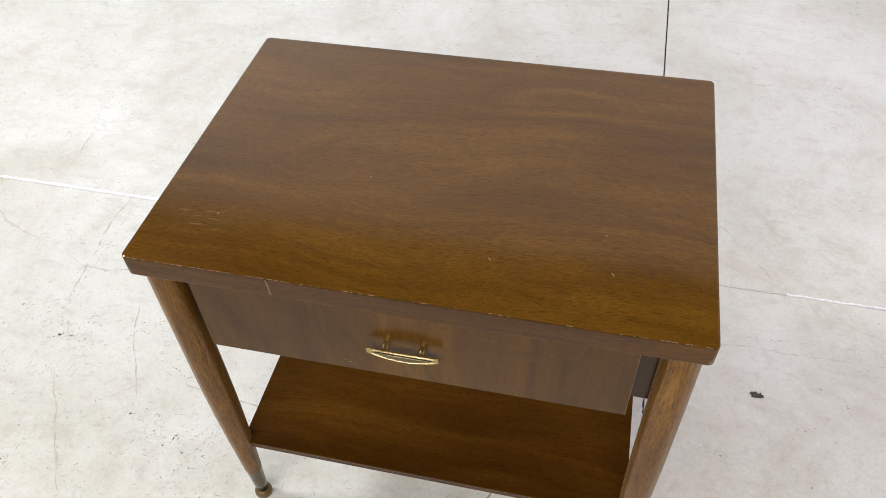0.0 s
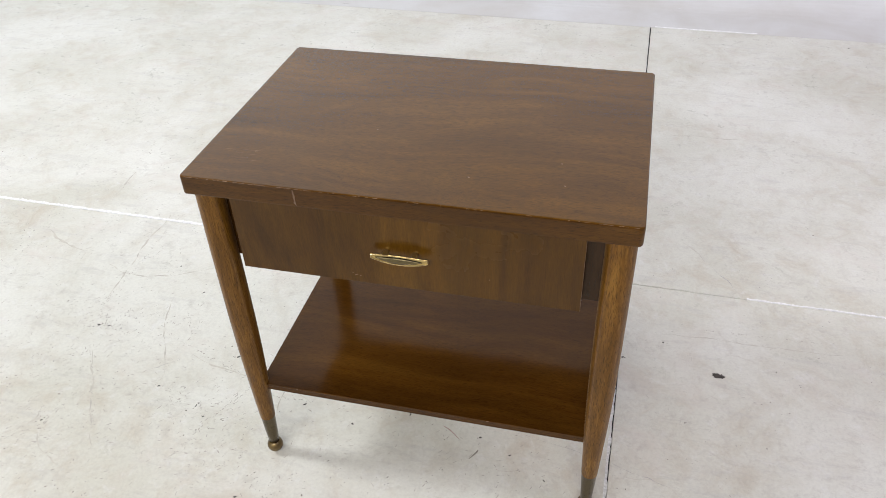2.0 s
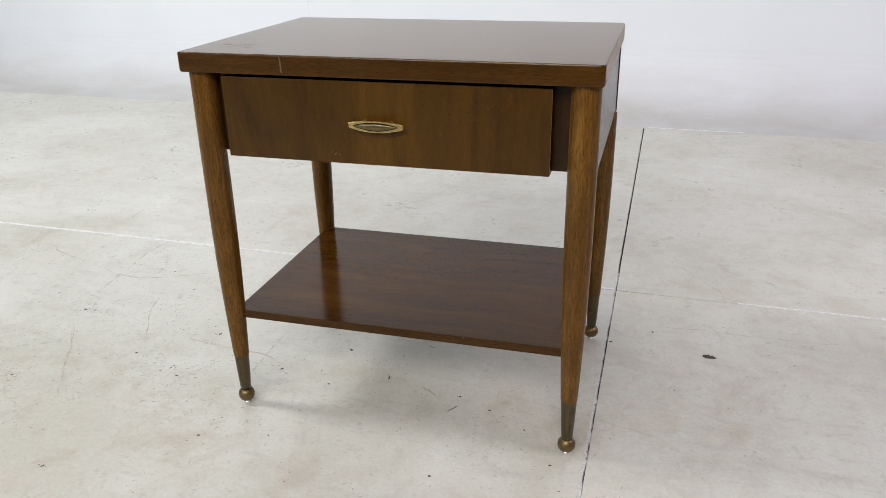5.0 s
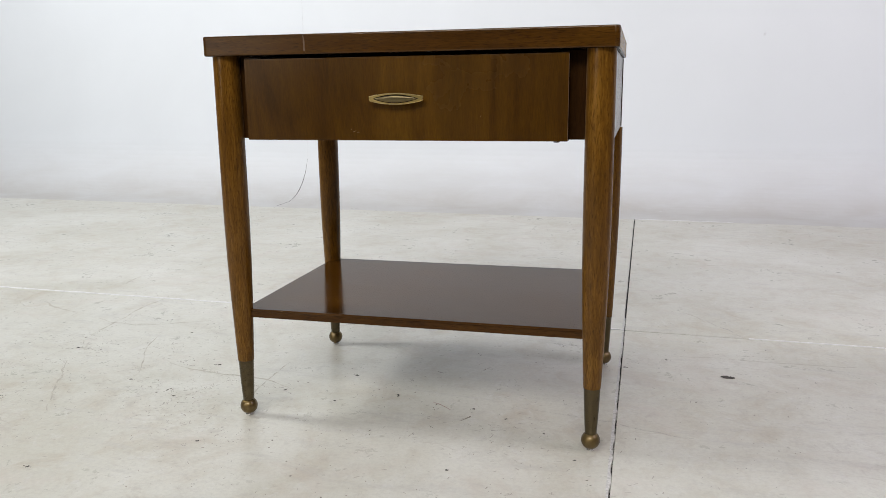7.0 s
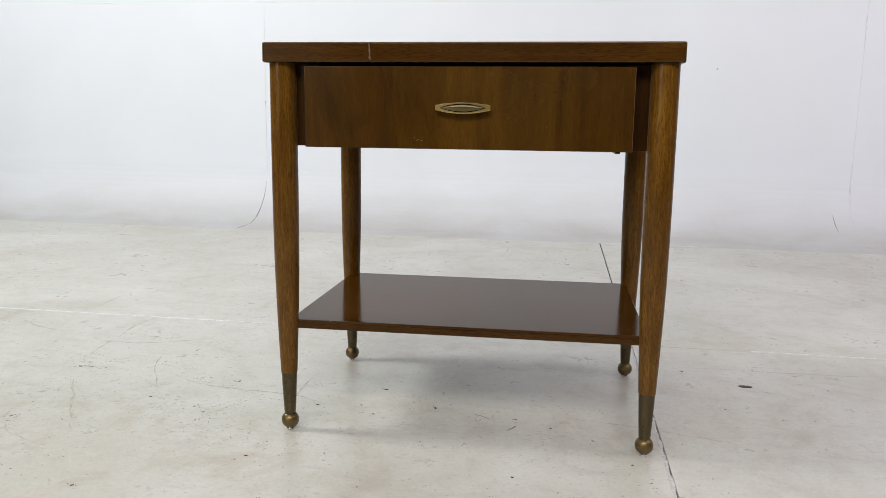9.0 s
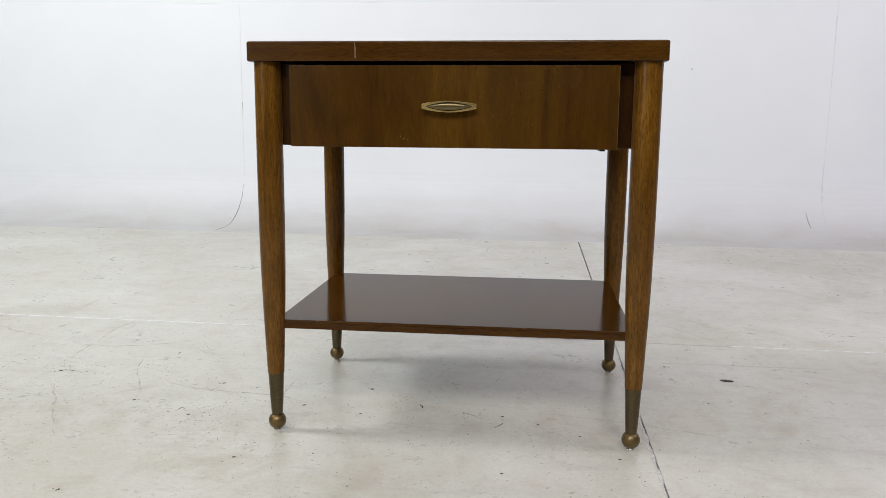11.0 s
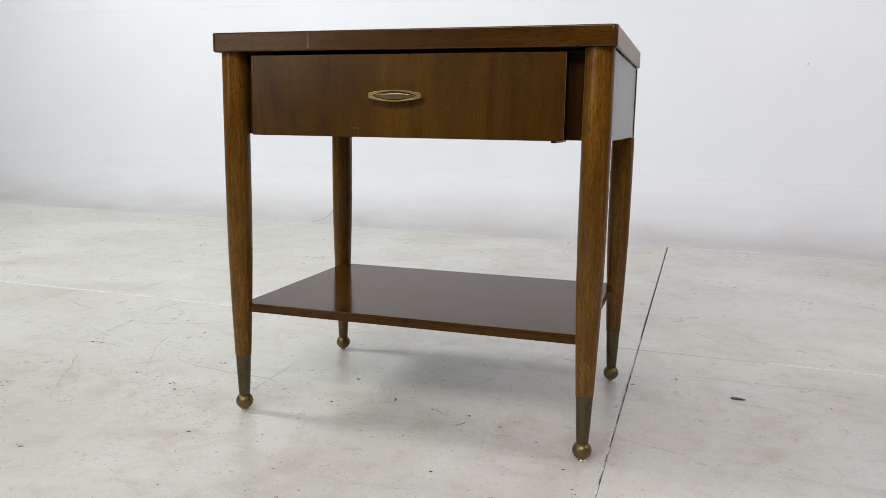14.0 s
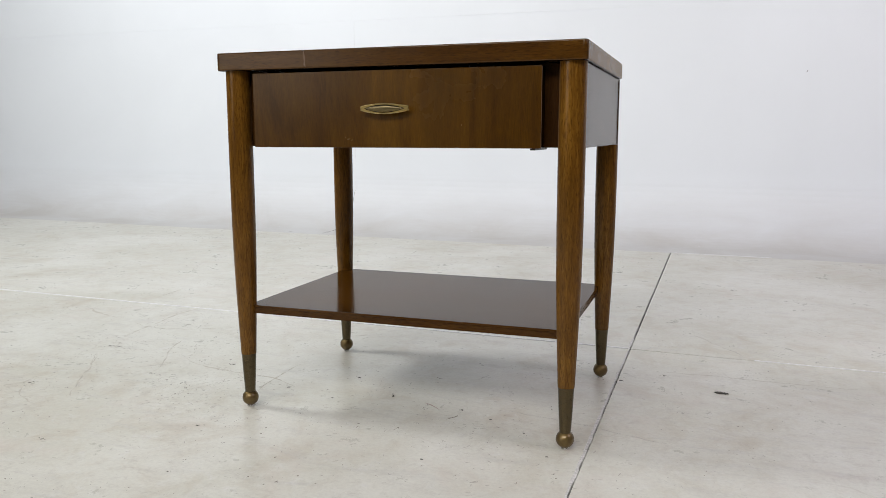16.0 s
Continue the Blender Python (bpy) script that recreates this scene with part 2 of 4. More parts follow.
DARK, MID, LIGHT = (0.032, 0.0108, 0.0014), (0.074, 0.0285, 0.0034), (0.138, 0.061, 0.0085)
wood_top = wood("lacquered_wood_top", 0, (0.066, 0.0260, 0.0021), (0.119, 0.0515, 0.0042), (0.175, 0.0810, 0.0080), 0.11, 0.5, flame=0.4, gloss=0.86, ior=1.44, streaky=0.16, relief=0.006, coarse=0.6, bend=0.09)
wood_shelf = wood("lacquered_wood_shelf", 0, (0.042, 0.015, 0.0018), (0.080, 0.031, 0.0037), (0.122, 0.053, 0.0075), 0.12, 0.5, (0.9, 0.1, 0.0), gloss=0.6, streaky=0.22, relief=0.015, coarse=0.45, bend=0.06)
wood_edge = wood("lacquered_wood_edge", 0, DARK, MID, LIGHT, 0.2, 0.6, (0.3, 0.7, 0.2), gloss=0.6, slant_sheen=0.1)
wood_band = wood("lacquered_edge_band", 0, (0.024, 0.0078, 0.0008), (0.074, 0.0285, 0.0026), (0.150, 0.066, 0.0080), 0.2, 0.6, (0.6, 0.2, 0.4), gloss=0.66, ior=1.48, slant_sheen=0.3, relief=0.1)
wood_front = wood("lacquered_veneer_front", 2, (0.026, 0.0090, 0.0006), (0.074, 0.0302, 0.0018), (0.136, 0.0640, 0.0054), 0.24, 0.2, (1.3, 0.4, 0.1), 0.24, gloss=0.66, ior=1.48, slant_sheen=0.25, relief=0.1, bend=0.03)
wood_leg = wood("lacquered_wood_leg", 2, (0.040, 0.0145, 0.0016), (0.150, 0.0640, 0.0074), (0.320, 0.160, 0.0240), 0.2, 0.55, streaky=0.62, gloss=0.66, ior=1.47, slant_sheen=0.25, relief=0.07, bend=0.02)
wood_case = wood("stained_wood_case", 1, DARK, (0.058, 0.024, 0.004), (0.092, 0.042, 0.0075), 0.2, 0.4, gloss=0.85, ior=1.46)
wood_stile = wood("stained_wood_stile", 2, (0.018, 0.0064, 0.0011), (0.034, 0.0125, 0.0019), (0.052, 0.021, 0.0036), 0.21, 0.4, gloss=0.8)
# dark inner wood; also carries the painted shade under the tabletop
wood_dark = wood("dark_wood_and_shade", 2, (0.010, 0.004, 0.0008), (0.018, 0.0070, 0.0013), (0.028, 0.011, 0.0022), 0.21, 0.4, gloss=0.7)
worn_wood = plain("worn_bare_wood", (0.30, 0.17, 0.075), 0.6, 0.5, 400)
worn_dark = plain("worn_lacquer", (0.17, 0.088, 0.030), 0.5, 0.4, 500)
rubbed_edge_glint = plain("rubbed_drawer_edge_glint", (0.105, 0.052, 0.017), 0.4, 0.4, 300)
rubbed_lacquer = plain("rubbed_lacquer", (0.19, 0.098, 0.034), 0.16, 0.4, 500)
scratch_pale = plain("pale_scratch", (0.145, 0.082, 0.042), 0.5, 0.5, 500)
brass = metal("aged_brass", (0.185, 0.128, 0.050), 0.40, (0.13, 0.087, 0.040), 0.6)
brass.node_tree.nodes["Principled BSDF"].inputs["Coat Weight"].default_value = 0.4
brass.node_tree.nodes["Principled BSDF"].inputs["Coat Roughness"].default_value = 0.07
brass_bright = metal("rubbed_brass", (0.50, 0.375, 0.150), 0.24, (0.30, 0.21, 0.075), 0.5)
brass_rim = metal("polished_brass_rim", (0.80, 0.64, 0.33), 0.16, (0.50, 0.37, 0.16), 0.4)
brass_dark = metal("tarnished_brass", (0.112, 0.086, 0.048), 0.15, (0.085, 0.072, 0.05), 0.4)
brass_grey = metal("burnished_pull_inset", (0.17, 0.135, 0.070), 0.25, (0.13, 0.10, 0.055), 0.5)
pull_groove = plain("blackened_groove", (0.012, 0.008, 0.004), 0.9, 0.3, 300)
pull_groove.node_tree.nodes["Principled BSDF"].inputs["Specular IOR Level"].default_value = 0.1
nickel = metal("nickel_glide", (0.75, 0.74, 0.72), 0.18, (0.5, 0.48, 0.45), 0.3)
floor_paint = painted_floor("white_floor_paint")
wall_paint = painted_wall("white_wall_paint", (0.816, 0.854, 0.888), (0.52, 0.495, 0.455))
dark_wall = plain("dark_grey_wall_paint", (0.10, 0.10, 0.102), 0.8, 0.2, 3)
ceiling_paint = plain("black_ceiling_paint", (0.05, 0.05, 0.052), 0.85, 0.2, 4)
joint_dirt = plain("joint_dirt", (0.045, 0.042, 0.04), 0.9, 0.5, 60)
joint_grey = plain("joint_filler_grey", (0.74, 0.73, 0.70), 0.7, 0.4, 160)
joint_white = plain("joint_filler_white", (0.88, 0.88, 0.87), 0.6, 0.22, 130)
crack_grey = plain("crack_shadow_grey", (0.36, 0.35, 0.345), 0.9, 0.4, 60)
litter_dark = plain("dark_litter", (0.05, 0.042, 0.035), 0.8, 0.6, 250)
litter_grey = plain("grey_litter", (0.25, 0.22, 0.19), 0.8, 0.6, 250)
litter_red = plain("reddish_scuff", (0.50, 0.37, 0.33), 0.7, 0.4, 200)
scuff_tan = plain("tan_hairline", (0.58, 0.55, 0.47), 0.7, 0.25, 40)
scuff_grey = plain("grey_scratch", (0.50, 0.48, 0.445), 0.7, 0.4, 90)
scuff_mixed = plain("mixed_scuff", (0.455, 0.42, 0.36), 0.7, 0.35, 9)
grit_mixed = plain("grey_grit", (0.41, 0.37, 0.315), 0.8, 0.75, 14)
litter_flake = plain("dark_brown_flake", (0.075, 0.062, 0.05), 0.7, 0.7, 300)
crack_dark = plain("dark_seam", (0.085, 0.083, 0.08), 0.9, 0.4, 60)
crack_pale = plain("pale_seam", (0.770, 0.788, 0.815), 0.8, 0.2, 60)
softbox_cloth = plain("black_softbox_cloth", (0.03, 0.03, 0.03), 0.8, 0.2, 40)


# ---- building helpers ----
def part(name, bm, material, parent=None, label="", smooth=True):
    bmesh.ops.recalc_face_normals(bm, faces=bm.faces)
    me = bpy.data.meshes.new(name)
    bm.to_mesh(me)
    bm.free()
    me.materials.append(material)
    if smooth:
        me.set_sharp_from_angle(angle=radians(35))
        for p in me.polygons:
            p.use_smooth = len(p.vertices) <= 4 and p.area < 0.004
    ob = new(name, me)
    ob.parent = parent
    return tagged(ob, label)


def board(x0, x1, y0, y1, z0, z1, bevel=0.0, segments=2):
    bm = bmesh.new()
    bmesh.ops.create_cube(bm, size=1, matrix=Matrix.LocRotScale(((x0 + x1) / 2, (y0 + y1) / 2, (z0 + z1) / 2), None, (x1 - x0, y1 - y0, z1 - z0)))
    if bevel:
        bmesh.ops.bevel(bm, geom=bm.edges[:], offset=bevel, segments=segments, profile=0.6, affect="EDGES")
    return bm


def turned(profile, steps=40):
    """A solid of revolution about z from (radius, z) pairs, closed at both ends."""
    bm = bmesh.new()
    rings = [[bm.verts.new((r * math.cos(a), r * math.sin(a), z)) for a in (2 * math.pi * k / steps for k in range(steps))] for r, z in profile]
    for a, b in zip(rings, rings[1:]):
        for k in range(steps):
            bm.faces.new((a[k], a[(k + 1) % steps], b[(k + 1) % steps], b[k]))
    bm.faces.new(rings[0])
    bm.faces.new(rings[-1])
    return bm


def flake(rng, length, width, thick=0.0006, count=12):
    """A thin ragged chip lying on z = 0, its long side along x."""
    bm = bmesh.new()
    edge = []
    for k in range(count):
        a = 2 * math.pi * k / count
        j, c, t = rng.uniform(0.7, 1.1), math.cos(a), math.sin(a)
        edge.append((0.5 * length * math.copysign(abs(c) ** 0.6, c) * j, 0.5 * width * math.copysign(abs(t) ** 0.7, t) * rng.uniform(0.4, 1.25)))
    low = [bm.verts.new((x, y, 0)) for x, y in edge]
    top = [bm.verts.new((0.85 * x, 0.85 * y, thick)) for x, y in edge]
    bm.faces.new(top)
    bm.faces.new(low[::-1])
    for k in range(count):
        n = (k + 1) % count
        bm.faces.new((low[k], low[n], top[n], top[k]))
    return bm


def ribbon(points, widths, thick=0.0006):
    """A thin strip that follows 2D points on z = 0."""
    bm = bmesh.new()
    rows = []
    for k, (x, y) in enumerate(points):
        xa, ya = points[max(0, k - 1)]
        xb, yb = points[min(len(points) - 1, k + 1)]
        d = Vector((xb - xa, yb - ya)).normalized()
        n = Vector((-d.y, d.x)) * widths[k] / 2
        rows.append([bm.verts.new(v) for v in ((x - n.x, y - n.y, 0), (x - n.x * 0.6, y - n.y * 0.6, thick), (x + n.x * 0.6, y + n.y * 0.6, thick), (x + n.x, y + n.y, 0))])
    for a, b in zip(rows, rows[1:]):
        for k in range(3):
            bm.faces.new((a[k], a[k + 1], b[k + 1], b[k]))
    return bm


# ---- the studio: the slabs, the curve and the wall run 1.75 degrees off the nightstand's axes ----
GRID = pose(0, 0, 0, 0, 0, 1.75)
U_JOINT, V_JOINT, V_CURVE, V_WALL, RADIUS = 0.315, 0.5035, 2.030, 2.448, 0.270
WEST, EAST, SOUTH, CEILING = -6.0, 6.0, -5.0, 3.35
SEAMS, RAIL = (-1.3225, 1.432), 1.055

floor = part("floor", board(WEST - 0.3, EAST + 0.3, SOUTH - 0.3, V_WALL + 0.3, -0.16, -0.006), joint_dirt, None, "white painted concrete studio floor, scuffed and stained", False)
floor.matrix_world = GRID
tagged(floor, category="floor", kind="structure")
GAP, LIP = 0.0021, 0.0022
for u0, u1, v0, v1 in ((WEST, U_JOINT - GAP, SOUTH, V_JOINT - GAP), (U_JOINT + LIP, EAST, SOUTH, V_JOINT - GAP),
                       (WEST, U_JOINT - GAP, V_JOINT + GAP, V_CURVE - 0.0003), (U_JOINT + LIP, EAST, V_JOINT + GAP, V_CURVE - 0.0003)):
    part("floor_slab", board(u0, u1, v0, v1, -0.0059, 0.0, 0.0008, 1), floor_paint, floor, "white painted concrete slab with scuffs", False)


def curve_section(extra=0.0, z_top=RAIL):
    pts = [(V_CURVE, 0.0), (V_WALL - RADIUS, 0.0)]
    for k in range(1, 17):
        a = math.pi / 2 * k / 16
        pts.append((V_WALL - RADIUS + (RADIUS - extra) * math.sin(a), RADIUS - (RADIUS - extra) * math.cos(a) ))
    pts.append((V_WALL - extra, z_top))
    return pts


def wall_panel(u0, u1):
    """One curved panel that sweeps from the floor up into the wall."""
    bm = bmesh.new()
    inner = curve_section()
    inner[-1] = (V_WALL, RAIL - 0.0003)
    outer = [(v + 0.02, z - 0.02) for v, z in inner[:-1]] + [(V_WALL + 0.02, RAIL - 0.0003)]
    count = max(2, int((u1 - u0) / 0.35))
    rings = []
    for k in range(count + 1):
        u = u0 + (u1 - u0) * k / count
        rings.append([bm.verts.new((u, v, z)) for v, z in inner + outer[::-1]])
    size = len(rings[0])
    for a, b in zip(rings, rings[1:]):
        for k in range(size):
            n = (k + 1) % size
            bm.faces.new((a[k], a[n], b[n], b[k]))
    bm.faces.new(rings[0])
    bm.faces.new(rings[-1])
    return bm


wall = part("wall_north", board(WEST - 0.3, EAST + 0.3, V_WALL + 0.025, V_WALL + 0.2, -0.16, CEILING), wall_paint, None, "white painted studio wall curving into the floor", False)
wall.matrix_world = GRID
tagged(wall, category="wall", kind="structure")
edges = (WEST, -4.11, SEAMS[0], SEAMS[1], 4.185, EAST)
for u0, u1 in zip(edges, edges[1:]):
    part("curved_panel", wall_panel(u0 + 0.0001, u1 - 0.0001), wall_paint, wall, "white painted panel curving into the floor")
part("upper_panel", board(WEST, EAST, V_WALL + 0.0012, V_WALL + 0.024, RAIL + 0.0003, CEILING), wall_paint, wall, "flat white painted upper wall", False)

for name, box in (("wall_west", (WEST - 0.2, WEST, SOUTH, V_WALL, 0, CEILING)), ("wall_east", (EAST, EAST + 0.2, SOUTH, V_WALL, 0, CEILING)),
                  ("wall_south", (WEST - 0.2, EAST + 0.2, SOUTH - 0.2, SOUTH, 0, CEILING))):
    ob = tagged(part(name, board(*box), dark_wall, None, "plain dark grey studio wall", False), category="wall", kind="structure")
    ob.matrix_world = GRID
ob = tagged(part("ceiling", board(WEST - 0.2, EAST + 0.2, SOUTH - 0.2, V_WALL + 0.2, CEILING, CEILING + 0.15), ceiling_paint, None, "plain black painted studio ceiling", False), category="ceiling", kind="structure")
ob.matrix_world = GRID

def wander(rng, size, step=0.25):
    """A random value that drifts, between -size and size."""
    value = 0.0
    while True:
        value = max(-1, min(1, value + rng.uniform(-step, step)))
        yield value * size


def filler(rng, along, place, low, high, lo, hi, lift):
    """The broken bead of white filler in a joint between two slabs; it keeps low..high of the joint's width."""
    bm = bmesh.new()
    count = int((hi - lo) / 0.0035)
    near, far, rows = wander(rng, 0.0010, 0.8), wander(rng, 0.0011 if high - low > 0.004 else 0.0008, 1.5), []
    for k in range(count + 1):
        d = lo + (hi - lo) * k / count
        a, b = place + low + next(near), place + high + next(far)
        if rng.random() < 0.06:
            b -= 0.0022
        z = lift + rng.uniform(-0.0003, 0.0003)
        quad = ((a, -0.0055), (a + 0.0006, z), (b - 0.0006, z), (b, -0.0055))
        rows.append([bm.verts.new((c, d, h) if along == "v" else (d, c, h)) for c, h in quad])
    for a, b in zip(rows, rows[1:]):
        for k in range(3):
            bm.faces.new((a[k], a[k + 1], b[k + 1], b[k]))
    return bm


rng = random.Random(3)
part("joint_filler", filler(rng, "v", U_JOINT, -0.0044, 0.0013, -1.2, 0.12, 0.0004), joint_grey, floor, "crumbling white joint filler")
part("joint_filler", filler(rng, "v", U_JOINT, -0.0040, 0.0006, 0.12, 0.60, 0.0004), joint_grey, floor, "crumbling white joint filler")
part("joint_filler", filler(rng, "v", U_JOINT, -0.0032, -0.0015, 0.60, 1.95, 0.0002), joint_grey, floor, "crumbling white joint filler")
part("joint_filler", filler(rng, "u", V_JOINT, -0.0014, 0.0072, -4.5, U_JOINT - 0.003, 0.0010), joint_white, floor, "crumbling white joint filler")
part("joint_filler", filler(rng, "u", V_JOINT, -0.0011, 0.0030, U_JOINT + 0.004, 0.58, 0.0002), floor_paint, floor, "painted-over joint filler")
part("joint_filler", filler(rng, "u", V_JOINT, -0.0012, 0.0034, 0.58, 4.5, 0.0008), joint_white, floor, "crumbling white joint filler")
part("joint_filler", filler(rng, "u", V_CURVE + 0.004, -0.004, 0.006, 0.33, 0.70, 0.0012), joint_white, floor, "white filler at the foot of the curve")


def line_mark(points, width, material, label, lift=0.0002):
    """A scratch or hairline crack on the floor along a few points, thinned and wavering as real ones are."""
    path, wob = [], wander(rng, 0.0055, 0.4)
    for (xa, ya), (xb, yb) in zip(points, points[1:]):
        count = max(3, int(math.hypot(xb - xa, yb - ya) / 0.012))
        for k in range(count):
            f = k / count
            path.append((xa + (xb - xa) * f + next(wob), ya + (yb - ya) * f + next(wob)))
    path.append(points[-1])
    widths = [width * (0.35 + 0.65 * math.sin(math.pi * (k + 0.5) / len(path))) * rng.choice((0.02, 0.05, 0.3, 0.6, 0.9, 1.3)) for k in range(len(path))]
    ob = part("scratch", ribbon(path, widths, 0.00015), material, floor, label, False)
    ob.location.z = lift


def crack_mark(points, width, material, label):
    """A crack in the paint: broken ticks and crumbs strewn along a bent line."""
    bm = bmesh.new()
    drift, turn = wander(rng, 0.006, 0.3), 0.0
    for (xa, ya), (xb, yb) in zip(points, points[1:]):
        far, lead = math.hypot(xb - xa, yb - ya), math.atan2(yb - ya, xb - xa)
        for k in range(int(far / 0.0042)):
            f, off = (k + rng.random()) * 0.0042 / far, next(drift)
            if noise.noise((xa * 7 + f * 9, ya * 7, 2.0)) < -0.12:
                continue
            turn = lead + rng.gauss(0, 0.4)
            u, v = xa + (xb - xa) * f - math.sin(lead) * off + rng.gauss(0, 0.0012), ya + (yb - ya) * f + math.cos(lead) * off + rng.gauss(0, 0.0012)
            long, wide, c, d = rng.uniform(0.002, 0.008), width * rng.choice((0.2, 0.35, 0.5, 0.8)), math.cos(turn), math.sin(turn)
            ring = [(-0.5 * long, 0), (-0.2 * long, -wide * rng.uniform(0.2, 0.6)), (0.3 * long, -wide * rng.uniform(0.1, 0.6)), (0.5 * long, 0), (0.2 * long, wide * rng.uniform(0.2, 0.6)), (-0.3 * long, wide * rng.uniform(0.1, 0.6))]
            bm.faces.new([bm.verts.new((u + c * x - d * y, v + d * x + c * y, 0.0002)) for x, y in ring])
    part("crack", bm, material, floor, label, False)


line_mark(((-0.911, 0.308), (-0.875, 0.296), (-0.837, 0.289), (-0.79, 0.289), (-0.74, 0.300), (-0.69, 0.323), (-0.639, 0.354)), 0.0034, scuff_tan, "faint tan scratch curving over the floor paint")
for points, width in ((((-1.079, 0.698), (-1.070, 0.583)), 0.0040), (((-0.873, 0.528), (-0.862, 0.382), (-0.844, 0.253), (-0.842, 0.192)), 0.0036), (((-1.148, 0.406), (-1.070, 0.360), (-0.995, 0.331)), 0.0050),
                      (((-0.777, 0.040), (-0.700, -0.073), (-0.630, -0.184)), 0.0032), (((-0.596, 0.096), (-0.500, 0.059), (-0.425, 0.044), (-0.324, 0.043), (-0.265, 0.006)), 0.0032),
                      (((-0.318, -0.041), (-0.325, 0.050), (-0.329, 0.137)), 0.0028), (((-0.821, -0.201), (-0.778, -0.156), (-0.785, -0.121)), 0.0036), (((-0.760, -0.173), (-0.723, -0.205), (-0.654, -0.242)), 0.0034), (((-0.691, 0.225), (-0.650, 0.110), (-0.590, -0.005)), 0.0026),
                      (((0.400, 0.348), (0.548, 0.357), (0.641, 0.362), (0.760, 0.367)), 0.0024), (((0.443, 0.685), (0.508, 0.610)), 0.0024), (((-0.346, 0.373), (-0.266, 0.420)), 0.0030)):
    line_mark(points, 1.2 * width, scuff_tan, "tan hairline crack in the floor paint")
line_mark(((0.379, 1.211), (0.596, 1.227)), 0.0060, scuff_tan, "faint tan hairline crack in the floor paint")
for points, width in ((((-0.647, 0.199), (-0.600, 0.150), (-0.595, 0.098), (-0.522, 0.074), (-0.45, 0.051), (-0.393, 0.034)), 0.0032), (((-0.39, 0.027), (-0.423, -0.038), (-0.452, -0.125), (-0.480, -0.185)), 0.0030),
                      (((-0.848, 0.468), (-0.845, 0.344), (-0.843, 0.232)), 0.0024), (((-0.843, 0.232), (-0.838, 0.165), (-0.79, 0.114), (-0.73, 0.10)), 0.0036), (((-0.782, 0.04), (-0.709, -0.06), (-0.625, -0.20)), 0.0030),
                      (((-0.83, -0.226), (-0.80, -0.193), (-0.755, -0.158), (-0.745, -0.12)), 0.0036), (((-0.90, -0.10), (-0.821, -0.033), (-0.793, 0.02), (-0.77, 0.058)), 0.0030), (((0.747, 1.242), (0.776, 1.243)), 0.0050), (((0.486, 0.381), (0.748, 0.399)), 0.0026),
                      (((-0.48, -0.045), (-0.458, -0.073), (-0.456, -0.106)), 0.0040), (((-0.41, 0.03), (-0.35, 0.005), (-0.277, 0.005)), 0.0030)):
    crack_mark(points, width, scuff_mixed, "fine broken crack in the floor paint")
for points, width in ((((-0.633, 0.012), (-0.580, 0.055)), 0.0022), (((0.497, 0.620), (0.557, 0.539), (0.584, 0.493)), 0.0020), (((0.160, 0.024), (0.259, 0.011), (0.311, 0.0)), 0.0014), (((0.319, -0.002), (0.438, -0.033)), 0.0014)):
    line_mark(points, width, scuff_grey, "thin grey scratch in the floor paint")
for points, width in ((((0.121, -0.064), (0.151, -0.063)), 0.0026), (((-0.951, -0.166), (-0.898, -0.14), (-0.866, -0.122)), 0.0016), (((0.005, 0.011), (0.042, -0.017)), 0.0022)):
    line_mark(points, width, litter_red, "short reddish scuff on the floor paint")

for points, width in ((((-0.0274, 0.1582), (-0.0099, 0.1508)), 0.0030), (((0.0555, 0.1658), (0.0697, 0.2034)), 0.0022), (((0.1247, -0.0772), (0.1468, -0.0735)), 0.0030), (((0.0661, -0.0574), (0.080, -0.0313)), 0.0024)):
    line_mark(points, width, grit_mixed, "short brown scratch in the floor paint")
